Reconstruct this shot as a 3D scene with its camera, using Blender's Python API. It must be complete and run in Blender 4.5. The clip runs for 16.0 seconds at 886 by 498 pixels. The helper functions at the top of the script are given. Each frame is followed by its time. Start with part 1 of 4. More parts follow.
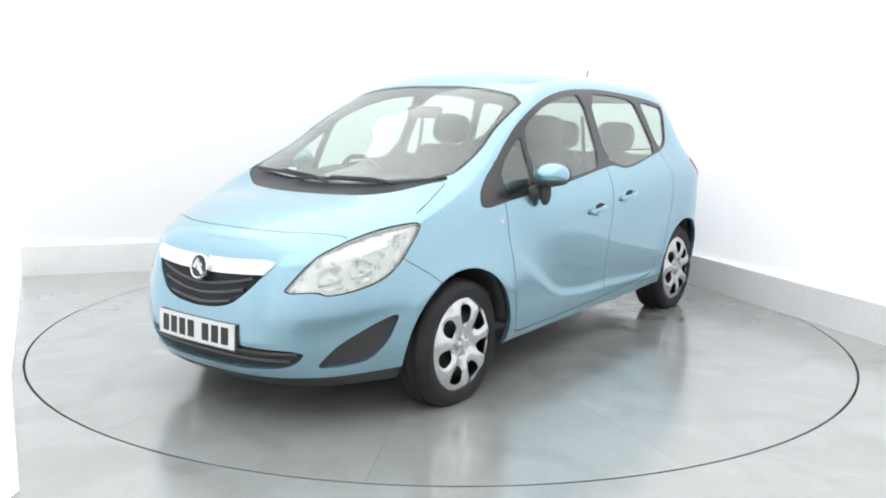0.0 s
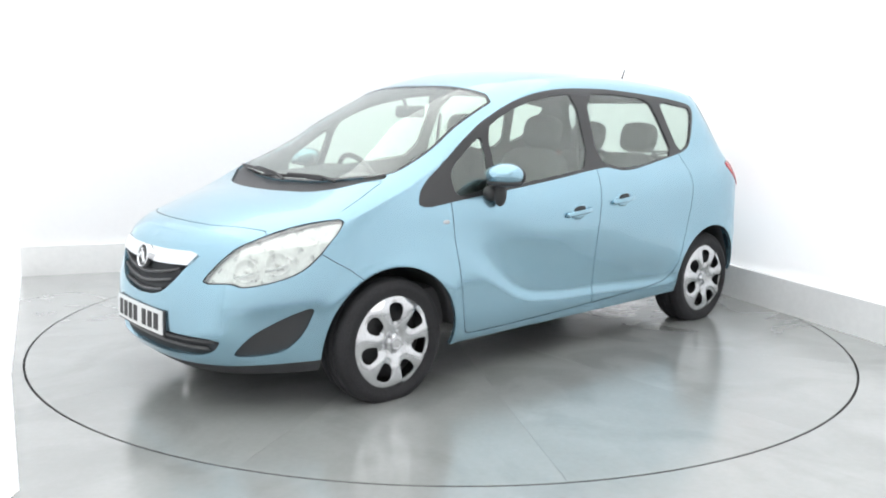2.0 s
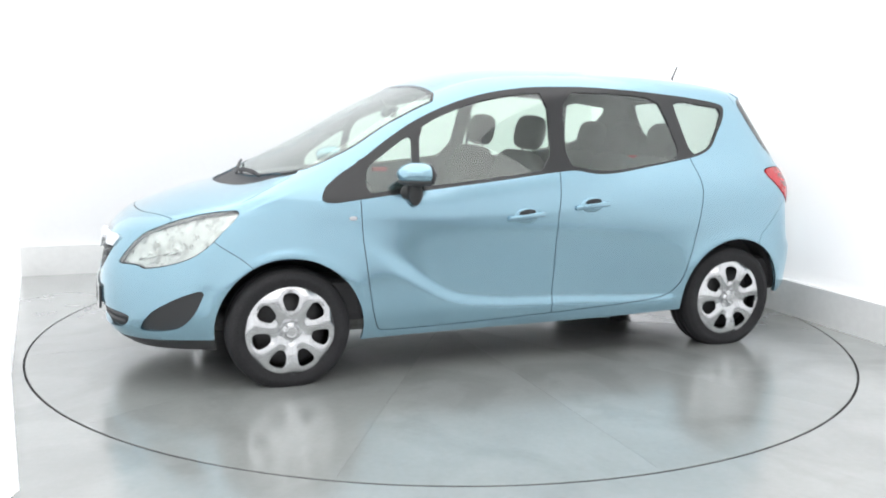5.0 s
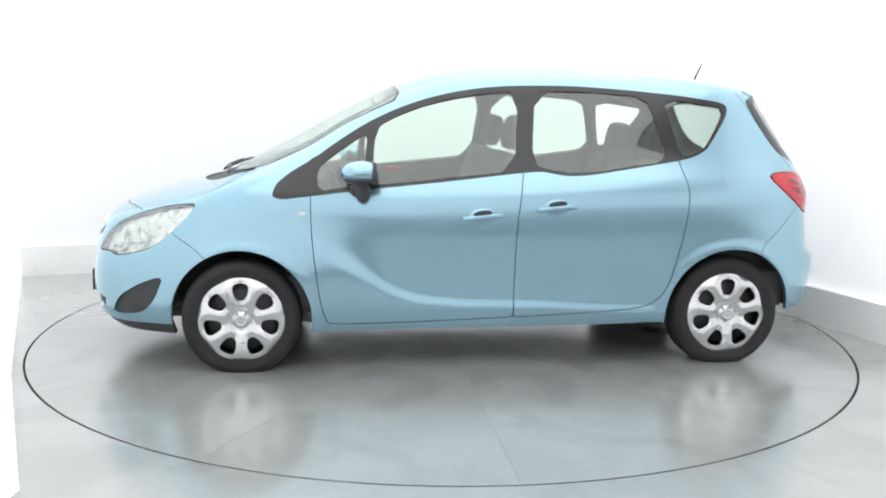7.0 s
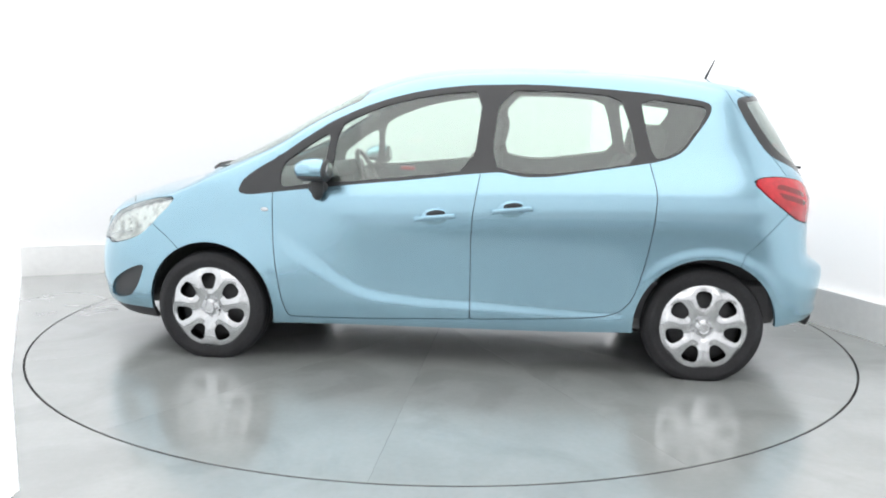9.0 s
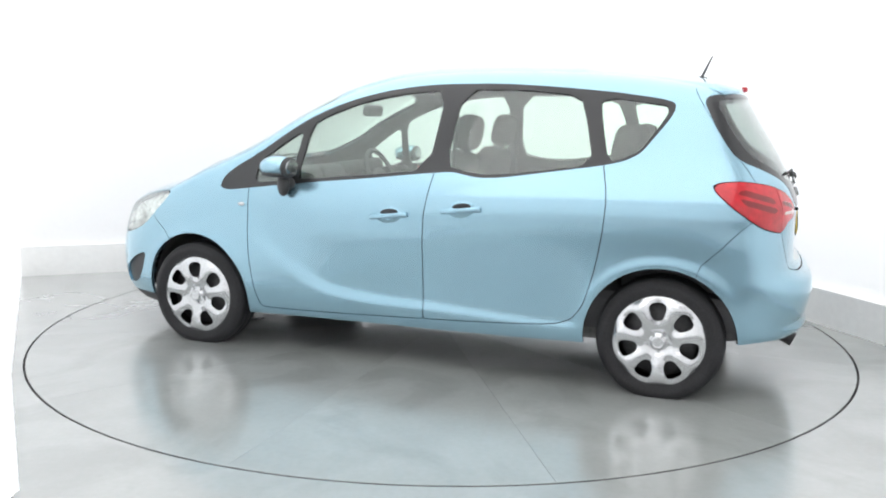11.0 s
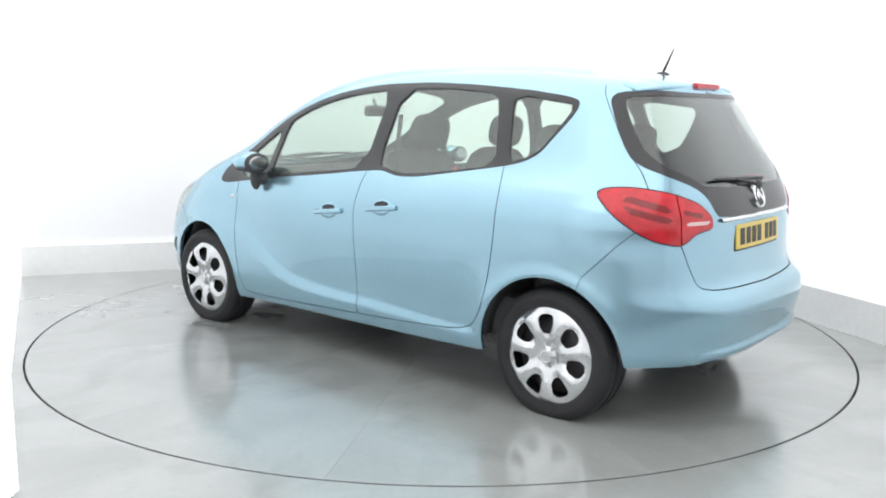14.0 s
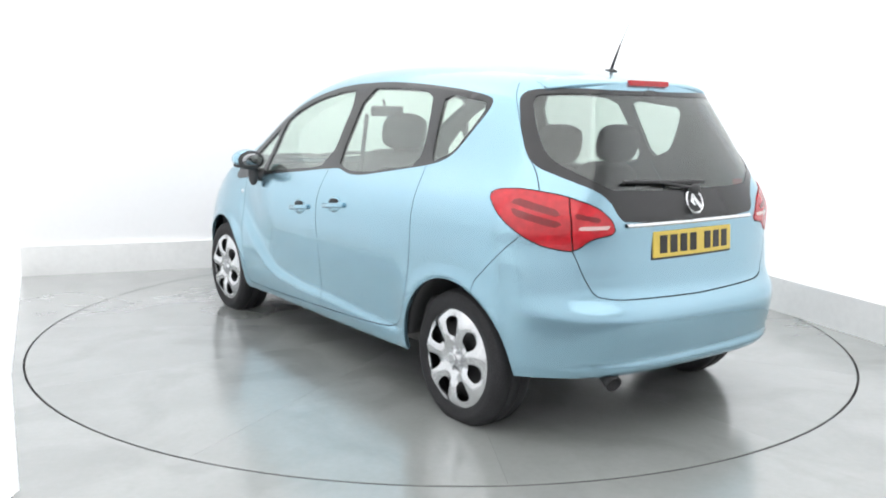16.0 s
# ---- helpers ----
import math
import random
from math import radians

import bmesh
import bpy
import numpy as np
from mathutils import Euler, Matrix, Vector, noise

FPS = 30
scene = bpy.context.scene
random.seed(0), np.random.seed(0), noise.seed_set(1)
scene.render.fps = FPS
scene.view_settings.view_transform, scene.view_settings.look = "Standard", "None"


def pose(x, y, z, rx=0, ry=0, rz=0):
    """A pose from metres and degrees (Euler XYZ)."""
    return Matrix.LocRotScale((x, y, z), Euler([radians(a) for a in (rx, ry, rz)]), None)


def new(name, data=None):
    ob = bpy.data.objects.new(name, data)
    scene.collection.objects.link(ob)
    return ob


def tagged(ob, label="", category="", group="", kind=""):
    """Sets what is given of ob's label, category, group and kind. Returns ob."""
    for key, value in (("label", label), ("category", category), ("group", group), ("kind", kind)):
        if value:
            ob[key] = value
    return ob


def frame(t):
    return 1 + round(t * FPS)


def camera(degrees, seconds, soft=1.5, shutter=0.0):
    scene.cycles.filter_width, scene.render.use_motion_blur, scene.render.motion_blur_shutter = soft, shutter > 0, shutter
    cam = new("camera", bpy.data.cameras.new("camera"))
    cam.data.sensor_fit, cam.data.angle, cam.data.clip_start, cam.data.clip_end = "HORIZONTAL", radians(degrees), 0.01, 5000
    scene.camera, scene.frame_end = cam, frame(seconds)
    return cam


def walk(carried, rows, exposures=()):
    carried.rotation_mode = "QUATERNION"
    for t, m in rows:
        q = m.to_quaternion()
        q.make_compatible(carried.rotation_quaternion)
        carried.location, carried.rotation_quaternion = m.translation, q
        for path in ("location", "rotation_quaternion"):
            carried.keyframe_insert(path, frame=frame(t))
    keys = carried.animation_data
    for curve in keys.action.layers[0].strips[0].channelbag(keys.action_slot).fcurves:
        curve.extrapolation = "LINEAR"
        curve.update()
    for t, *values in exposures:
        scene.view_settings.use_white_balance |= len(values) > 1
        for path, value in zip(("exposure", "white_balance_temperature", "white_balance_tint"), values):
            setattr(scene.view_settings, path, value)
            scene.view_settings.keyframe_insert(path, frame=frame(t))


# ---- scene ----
cam = camera(54.8, 16.0, soft=1.9)
EYE = Vector((0.0, -5.45, 1.3753))
SHOT = Matrix.Translation(EYE) @ pose(0, 0, 0, 90 - 9.212, 0, 0.0) @ pose(0, 0, 0, 0, 0, 0.896)
walk(cam, [(0.0, SHOT), (16.0, SHOT)], exposures=[(0.0, 0.08), (16.0, 0.08)])

# turning of the table: seconds and degrees
TURN = [(0, 233.50), (0.5, 231.40), (1, 228.32), (1.5, 224.93), (2, 221.36), (2.5, 217.92), (3, 214.45), (3.5, 211.02),
        (4, 207.59), (5.2, 199.42), (6.5, 190.58), (7, 187.15), (7.5, 183.80), (8, 180.42), (8.5, 177.10), (9, 173.72),
        (10.2, 165.68), (11.5, 156.92), (12, 153.53), (12.5, 150.15), (13, 146.65), (13.5, 143.27), (14, 139.86),
        (14.5, 136.45), (15, 132.95), (15.5, 129.53), (16, 126.02)]
OFFSET = 0.165      # the car stands this far off the table's axis

# ---- light ----
world = bpy.data.worlds.new("studio_air")
scene.world = world
world.use_nodes = True
world.node_tree.nodes["Background"].inputs["Color"].default_value = (0.9, 0.95, 1.0, 1)
world.node_tree.nodes["Background"].inputs["Strength"].default_value = 0.3


SOFT = (-0.6, -1.7, 6.8, 8.8, 3.9)      # the softbox: middle, width, length, height
GLOW = 1.30
# ---- materials ----
def material(name, colour, rough=.5, metal=0.0, coat=0.0, grain=0.0, grain_scale=60.0, stain=0.0, stain_scale=3.0, bump=0.0, sheen=.5, glow=0.0):
    """A painted, metal or plastic surface with fine grain, wider stains and slight relief."""
    m = bpy.data.materials.new(name)
    m.use_nodes = True
    t = m.node_tree
    b = t.nodes["Principled BSDF"]
    b.inputs["Base Color"].default_value = (*colour, 1)
    b.inputs["Roughness"].default_value, b.inputs["Metallic"].default_value = rough, metal
    b.inputs["Coat Weight"].default_value, b.inputs["Coat Roughness"].default_value = coat, .03
    b.inputs["Specular IOR Level"].default_value = sheen
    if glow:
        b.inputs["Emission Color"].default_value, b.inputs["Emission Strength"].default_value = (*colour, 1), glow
    at = t.nodes.new("ShaderNodeTexCoord")
    last = None
    for amount, scale, detail in ((grain, grain_scale, 2.0), (stain, stain_scale, 6.0)):
        if not amount:
            continue
        n = t.nodes.new("ShaderNodeTexNoise")
        n.inputs["Scale"].default_value, n.inputs["Detail"].default_value = scale, detail
        t.links.new(at.outputs["Object"], n.inputs["Vector"])
        r = t.nodes.new("ShaderNodeMapRange")
        r.inputs["From Min"].default_value, r.inputs["From Max"].default_value = .3, .7
        r.inputs["To Min"].default_value, r.inputs["To Max"].default_value = 1 - amount, 1 + amount
        t.links.new(n.outputs["Fac"], r.inputs["Value"])
        x = t.nodes.new("ShaderNodeMix")
        x.data_type, x.blend_type = "RGBA", "MULTIPLY"
        x.inputs["Factor"].default_value = 1
        x.inputs["A"].default_value = (*colour, 1)
        if last:
            t.links.new(last, x.inputs["A"])
        t.links.new(r.outputs["Result"], x.inputs["B"])
        last = x.outputs["Result"]
        rr = t.nodes.new("ShaderNodeMath")
        rr.operation = "MULTIPLY"
        rr.inputs[1].default_value = rough
        t.links.new(r.outputs["Result"], rr.inputs[0])
        t.links.new(rr.outputs[0], b.inputs["Roughness"])
        if bump:
            k = t.nodes.new("ShaderNodeBump")
            k.inputs["Strength"].default_value, k.inputs["Distance"].default_value = bump, .002
            t.links.new(n.outputs["Fac"], k.inputs["Height"])
            t.links.new(k.outputs["Normal"], b.inputs["Normal"])
    if last:
        t.links.new(last, b.inputs["Base Color"])
    return m


def glass_material(name, tint, gloss=1.0, rough=.0, base=.065, edge=.66):
    """Thin tinted glass: it lets light through straight and mirrors by its slant."""
    m = bpy.data.materials.new(name)
    m.use_nodes = True
    t = m.node_tree
    t.nodes.clear()
    out, mix = t.nodes.new("ShaderNodeOutputMaterial"), t.nodes.new("ShaderNodeMixShader")
    clear, mirror, slant = t.nodes.new("ShaderNodeBsdfTransparent"), t.nodes.new("ShaderNodeBsdfGlossy"), t.nodes.new("ShaderNodeLayerWeight")
    steep, share = t.nodes.new("ShaderNodeMath"), t.nodes.new("ShaderNodeMath")
    steep.operation, steep.inputs[1].default_value = "POWER", 4.0
    share.operation, share.inputs[1].default_value, share.inputs[2].default_value = "MULTIPLY_ADD", edge, base
    clear.inputs["Color"].default_value = (*tint, 1)
    mirror.inputs["Color"].default_value, mirror.inputs["Roughness"].default_value = (gloss, gloss, gloss, 1), rough
    slant.inputs["Blend"].default_value = .5
    t.links.new(slant.outputs["Facing"], steep.inputs[0])
    t.links.new(steep.outputs[0], share.inputs[0])
    t.links.new(share.outputs[0], mix.inputs["Fac"])
    t.links.new(clear.outputs[0], mix.inputs[1])
    t.links.new(mirror.outputs[0], mix.inputs[2])
    t.links.new(mix.outputs[0], out.inputs["Surface"])
    return m


PAINT = material("blue_metallic_paint", (.282, .465, .562), .255, .78, 1.0, .03, 900.0, .02, 2.0)
PAINT.node_tree.nodes["Principled BSDF"].inputs["Specular Tint"].default_value = (.62, .80, .85, 1)
TRIM = material("black_gloss_trim", (.026, .027, .028), .14, 0, 0, .05, 300.0)
PLASTIC = material("black_textured_plastic", (.042, .043, .045), .55, 0, 0, .15, 400.0, bump=.15)
SLAT = material("dark_grey_slat_plastic", (.07, .071, .074), .38, 0, 0, .1, 300.0)
RUBBER = material("tyre_rubber", (.030, .030, .032), .6, 0, 0, .2, 150.0, .2, 9.0, bump=.25, sheen=.2)
GAP = material("dark_seal_and_shade", (.020, .023, .026), .7, 0, 0, .1, 200.0)
LINING = material("grey_interior_lining", (.085, .085, .088), .85, 0, 0, .1, 120.0)
SEAT = material("charcoal_seat_cloth", (.07, .07, .073), .92, 0, 0, .08, 120.0, .1, 8.0, bump=.08, sheen=.2)
CHROME = material("chrome", (.76, .77, .78), .14, 1.0, 0, .03, 40.0)
# mirror tint kept dark to stand in for a dark reflection
MIRROR = material("darkened_mirror_glass", (.34, .35, .36), .04, 1.0, 0, .02, 20.0)
SILVER = material("silver_wheel_paint", (.60, .61, .62), .2, .9, .3, .04, 60.0, .05, 12.0)
STEEL = material("dark_steel", (.05, .05, .052), .5, .6, 0, .2, 60.0)
LAMP_GLASS = glass_material("clear_lamp_cover", (.93, .95, .94), .9, .10, .13)
REFLECTOR = material("lamp_reflector", (.82, .82, .80), .3, .65, 0, .10, 70.0, .24, 22.0, bump=1.0)
RED = material("red_lamp_lens", (.52, .018, .028), .12, 0, .25, .12, 35.0, .12, 16.0)
DARK_RED = material("deep_red_lamp_lens", (.20, .006, .010), .12, 0, .25, .1, 40.0)
CLEAR_LENS = material("pale_lamp_lens", (.75, .52, .50), .15, 0, 1.0, .05, 60.0)
GLASS = glass_material("green_tinted_glass", (.93, .985, .945), 1.0)
SCREEN_GLASS = glass_material("windscreen_glass", (.90, .96, .92), 1.0, .0, .07, .62)
REAR_GLASS = glass_material("smoked_rear_glass", (.78, .82, .80), 1.0)
WHITE_PLATE = material("white_plate", (.78, .79, .78), .35, 0, .2, .03, 90.0)
YELLOW_PLATE = material("yellow_plate", (.74, .55, .09), .35, 0, .2, .04, 90.0)
INK = material("plate_black", (.015, .015, .016), .45, 0, 0, .1, 100.0)
AMBER = material("clear_indicator_lens", (.62, .64, .66), .15, 0, 1.0, .05, 60.0)
WALL = material("white_wall_paint", (.93, .935, .945), .7, 0, 0, .006, 30.0, .012, .7)
# three white walls with glow added to brighten the walls and the car
FILL_WALL = material("white_wall_with_added_glow", (.93, .935, .945), .7, 0, 0, .006, 30.0, .012, .7, glow=.50)
SIDE_WALL = material("side_wall_with_added_glow", (.93, .935, .945), .7, 0, 0, .006, 30.0, .012, .7, glow=.32)
END_WALL = material("end_wall_with_added_glow", (.93, .935, .945), .7, 0, 0, .006, 30.0, .012, .7, glow=.24)
PLINTH = material("pale_grey_plinth_paint", (.88, .885, .875), .45, 0, 0, .02, 25.0, .05, 1.4, bump=.1)
CEILING = material("white_ceiling_paint", (.85, .85, .85), .8, 0, 0, .01, 20.0, .02, .8)
# tone of the unseen sheet that darkens the flank's reflection
REFLECTION_GREY = material("grey_reflection_sheet", (.10, .102, .104), .55, 0, 0, .15, 30.0, .25, 1.2, bump=.3)
JOINT = material("dusty_joint_filler", (.20, .21, .205), .6, 0, 0, .2, 20.0, .3, 2.0)
PIT = material("dark_steel_groove", (.02, .021, .021), .6, .3, 0, .2, 20.0)
DIFFUSER = material("glowing_diffuser", (1.0, .99, .995), .9, glow=GLOW)
# underbody colour lifted to lighten the shade under the car
UNDERSIDE = material("lightened_underbody_coating", (.16, .16, .158), .8, 0, 0, .2, 40.0, .25, 3.0)
RED_BELT = material("red_buckle", (.5, .03, .03), .4, 0, 0, .1, 50.0)


def floor_material(name, tone):
    """Worn grey-green floor paint with a wet-looking gloss, smears and scuffs."""
    m = material(name, tone, .16, 0, .9, .02, 35.0, .10, 1.6, sheen=.6)
    t = m.node_tree
    b = t.nodes["Principled BSDF"]
    b.inputs["Coat IOR"].default_value, b.inputs["Coat Roughness"].default_value = 1.58, .05
    at = t.nodes.new("ShaderNodeTexCoord")
    n = t.nodes.new("ShaderNodeTexNoise")
    n.inputs["Scale"].default_value, n.inputs["Detail"].default_value, n.inputs["Distortion"].default_value = 1.7, 8.0, .6
    t.links.new(at.outputs["Object"], n.inputs["Vector"])
    r = t.nodes.new("ShaderNodeMapRange")
    r.inputs["From Min"].default_value, r.inputs["From Max"].default_value = .35, .72
    r.inputs["To Min"].default_value, r.inputs["To Max"].default_value = .10, .26
    t.links.new(n.outputs["Fac"], r.inputs["Value"])
    t.links.new(r.outputs["Result"], b.inputs["Roughness"])
    w = t.nodes.new("ShaderNodeTexNoise")
    w.inputs["Scale"].default_value, w.inputs["Detail"].default_value = 3.2, 4.0
    t.links.new(at.outputs["Object"], w.inputs["Vector"])
    k = t.nodes.new("ShaderNodeBump")
    k.inputs["Strength"].default_value, k.inputs["Distance"].default_value = .22, .012
    t.links.new(w.outputs["Fac"], k.inputs["Height"])
    t.links.new(k.outputs["Normal"], b.inputs["Normal"])
    # damp smears: ragged, slightly darker and smoother
    d = t.nodes.new("ShaderNodeTexNoise")
    d.inputs["Scale"].default_value, d.inputs["Detail"].default_value, d.inputs["Distortion"].default_value = 1.3, 7.0, 1.4
    t.links.new(at.outputs["Object"], d.inputs["Vector"])
    wet = t.nodes.new("ShaderNodeMapRange")
    wet.inputs["From Min"].default_value, wet.inputs["From Max"].default_value = .54, .66
    wet.inputs["To Min"].default_value, wet.inputs["To Max"].default_value = 1.0, .90
    t.links.new(d.outputs["Fac"], wet.inputs["Value"])
    x = t.nodes.new("ShaderNodeMix")
    x.data_type, x.blend_type = "RGBA", "MULTIPLY"
    x.inputs["Factor"].default_value = 1
    t.links.new(b.inputs["Base Color"].links[0].from_socket, x.inputs["A"])
    t.links.new(wet.outputs["Result"], x.inputs["B"])
    t.links.new(x.outputs["Result"], b.inputs["Base Color"])
    film = t.nodes.new("ShaderNodeMapRange")
    film.inputs["From Min"].default_value, film.inputs["From Max"].default_value = .545, .645
    film.inputs["To Min"].default_value, film.inputs["To Max"].default_value = .23, .11
    t.links.new(d.outputs["Fac"], film.inputs["Value"])
    t.links.new(film.outputs["Result"], b.inputs["Coat Roughness"])
    return m


FLOOR = floor_material("grey_floor_paint", (.335, .350, .340))
TABLE = floor_material("grey_turntable_paint", (.325, .340, .330))
# ---- helpers for parts ----
def part(name, bm, mat, parent=None, label="", smooth_faces=False):
    """Links a bmesh, or ready mesh data, as one mesh object under a thing or a part."""
    if isinstance(bm, bmesh.types.BMesh):
        me = bpy.data.meshes.new(name)
        if smooth_faces:
            for f in bm.faces:
                f.smooth = True
        bm.to_mesh(me)
        bm.free()
    else:
        me = bm
    if mat and not me.materials:
        me.materials.append(mat)
    ob = new(name, me)
    if parent:
        ob.parent = parent
    if label:
        ob["label"] = label
    return ob


def box(bm, centre, size, bevel=0.0, turn=(0, 0, 0), segments=2):
    m = pose(*centre, *turn) @ Matrix.Diagonal((*size, 1))
    made = bmesh.ops.create_cube(bm, size=1, matrix=m)["verts"]
    if bevel:
        edges = list({e for v in made for e in v.link_edges})
        bmesh.ops.bevel(bm, geom=edges, offset=bevel, segments=segments, affect="EDGES", profile=.6)


def rod(bm, a, b, r1, r2=None, segments=12):
    a, b = Vector(a), Vector(b)
    m = Matrix.Translation((a + b) / 2) @ (b - a).to_track_quat("Z", "Y").to_matrix().to_4x4()
    bmesh.ops.create_cone(bm, cap_ends=True, segments=segments, radius1=r1, radius2=r1 if r2 is None else r2, depth=(b - a).length, matrix=m)


def pillow(bm, centre, size, turn=(0, 0, 0), power=4.0, segments=28):
    """A rounded cushion block."""
    made = bmesh.ops.create_uvsphere(bm, u_segments=segments, v_segments=segments // 2, radius=1)["verts"]
    m = pose(*centre, *turn)
    for v in made:
        k = (abs(v.co.x) ** power + abs(v.co.y) ** power + abs(v.co.z) ** power) ** (-1 / power)
        v.co = m @ Vector((v.co.x * k * size[0] / 2, v.co.y * k * size[1] / 2, v.co.z * k * size[2] / 2))


def tube(bm, points, radius, segments=8):
    """A round bar through points."""
    pts = [Vector(p) for p in points]
    rings = []
    for i, p in enumerate(pts):
        way = (pts[min(i + 1, len(pts) - 1)] - pts[max(i - 1, 0)]).normalized()
        q = way.to_track_quat("Z", "Y")
        rings.append([bm.verts.new(p + q @ Vector((radius * math.cos(2 * math.pi * k / segments), radius * math.sin(2 * math.pi * k / segments), 0)))
                      for k in range(segments)])
    for a, b in zip(rings, rings[1:]):
        for k in range(segments):
            bm.faces.new((a[k], a[(k + 1) % segments], b[(k + 1) % segments], b[k]))
    bm.faces.new(rings[0][::-1])
    bm.faces.new(rings[-1])


def ball(bm, centre, size, segments=20):
    bmesh.ops.create_uvsphere(bm, u_segments=segments, v_segments=segments // 2 + 2, radius=.5,
                              matrix=pose(*centre) @ Matrix.Diagonal((*size, 1)))


def lathe(bm, profile, segments=64, cut=None):
    """Turns a profile of (radius, depth) round the y axis."""
    rings = []
    for i in range(segments):
        a = 2 * math.pi * i / segments
        ring = []
        for r, y in profile:
            x, z = r * math.cos(a), r * math.sin(a)
            if cut is not None:
                z = max(z, cut)
            ring.append(bm.verts.new((x, y, z)))
        rings.append(ring)
    for i in range(segments):
        p, q = rings[i], rings[(i + 1) % segments]
        for j in range(len(profile) - 1):
            bm.faces.new((p[j], p[j + 1], q[j + 1], q[j]))
    bmesh.ops.recalc_face_normals(bm, faces=bm.faces)


# ---- the studio ----
BACK = Vector((.938, .347, 0))          # along the back wall
RIGHT = Vector((.347, -.938, 0))        # along the side wall
CORNER_L, CORNER_R = Vector((-3.417, 1.35, 0)), Vector((1.453, 3.153, 0))
LEFT_END = Vector((-1.515, -2.70, 0))
HEIGHT = 4.2
RADIUS = 2.464


def slab(name, a, b, out, z0, z1, thick, mat, label, sub="structure", category="wall"):
    """An upright slab whose room-side face runs from a to b; out points away from the room."""
    bm = bmesh.new()
    lows = [a, b, b + out * thick, a + out * thick]
    v = [bm.verts.new((p.x, p.y, z)) for z in (z0, z1) for p in lows]
    for f in ((0, 1, 2, 3), (7, 6, 5, 4), (0, 4, 5, 1), (1, 5, 6, 2), (2, 6, 7, 3), (3, 7, 4, 0)):
        bm.faces.new([v[i] for i in f])
    bmesh.ops.recalc_face_normals(bm, faces=bm.faces)
    return tagged(part(name, bm, mat), label, category, kind=sub)


def studio():
    far_right = CORNER_R + RIGHT * 10.6
    out_back, out_right = Vector((-.347, .938, 0)), Vector((.938, .347, 0))
    left_way = (LEFT_END - CORNER_L).normalized()
    out_left = Vector((left_way.y, -left_way.x, 0))
    slab("wall_north", CORNER_L - BACK * .0, CORNER_R + BACK * .15, out_back, 0, HEIGHT, .15, WALL, "plain white painted studio back wall")
    slab("wall_east", CORNER_R, far_right, out_right, 0, HEIGHT, .15, SIDE_WALL, "white side wall of the studio with an added glow")
    slab("wall_west", CORNER_L, LEFT_END, out_left, 0, HEIGHT, .15, FILL_WALL, "white left wall of the studio with an added glow")
    # unseen walls round the camera side; their glow is added to light the car
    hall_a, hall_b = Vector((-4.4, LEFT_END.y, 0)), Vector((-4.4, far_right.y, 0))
    slab("wall_west_return", LEFT_END, hall_a, Vector((0, 1, 0)), 0, HEIGHT, .15, SIDE_WALL, "unseen white return wall with an added glow")
    slab("wall_west_hall", hall_a, hall_b, Vector((-1, 0, 0)), 0, HEIGHT, .15, FILL_WALL, "unseen white hall wall with an added glow")
    slab("wall_south", hall_b, far_right, Vector((0, -1, 0)), 0, HEIGHT, .15, END_WALL, "unseen white end wall with a faint added glow")
    # plinth along the back and the side wall
    inset = .05
    slab("baseboard", CORNER_L - out_back * inset, CORNER_R - out_back * inset - out_right * inset, out_back, 0, .24, inset - .002, PLINTH,
         "pale grey painted plinth at the foot of the white wall", category="plinth")
    slab("baseboard", CORNER_R - out_right * inset - out_back * inset, far_right - out_right * inset, out_right, 0, .24, inset - .002, PLINTH,
         "pale grey painted plinth at the foot of the white wall", category="plinth")
    # floor sheet with a round opening for the turntable
    bm = bmesh.new()
    n = 160
    inner = [bm.verts.new(((RADIUS + .005) * math.cos(2 * math.pi * i / n), (RADIUS + .005) * math.sin(2 * math.pi * i / n), 0)) for i in range(n)]
    deep = [bm.verts.new((v.co.x, v.co.y, -.06)) for v in inner]
    outer = []
    for i in range(n):
        c, s = math.cos(2 * math.pi * i / n), math.sin(2 * math.pi * i / n)
        k = 10.5 / max(abs(c), abs(s))
        outer.append(bm.verts.new((c * k, s * k, 0)))
    for i in range(n):
        j = (i + 1) % n
        bm.faces.new((inner[i], outer[i], outer[j], inner[j]))
        bm.faces.new((deep[i], inner[i], inner[j], deep[j]))
    tagged(part("floor", bm, FLOOR), "glossy grey painted studio floor with faint smears", "floor", kind="structure")
    bm = bmesh.new()
    bmesh.ops.create_cone(bm, cap_ends=True, segments=96, radius1=RADIUS + .1, radius2=RADIUS + .1, depth=.02, matrix=pose(0, 0, -.07))
    tagged(part("floor_pit", bm, PIT), "dark groove under the turntable's rim", "pit", kind="structure")
    # unseen sheet added so that the lower flank reflects a darker floor
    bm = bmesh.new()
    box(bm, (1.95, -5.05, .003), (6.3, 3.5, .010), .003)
    tagged(part("floor_reflection_sheet", bm, REFLECTION_GREY), "unseen grey sheet added before the turntable to darken the flank's reflection", "mat", kind="structure")
    bm = bmesh.new()
    box(bm, (0, 0, HEIGHT + .1), (21, 21, .2))
    tagged(part("ceiling", bm, CEILING), "white painted studio ceiling", "ceiling", kind="structure")


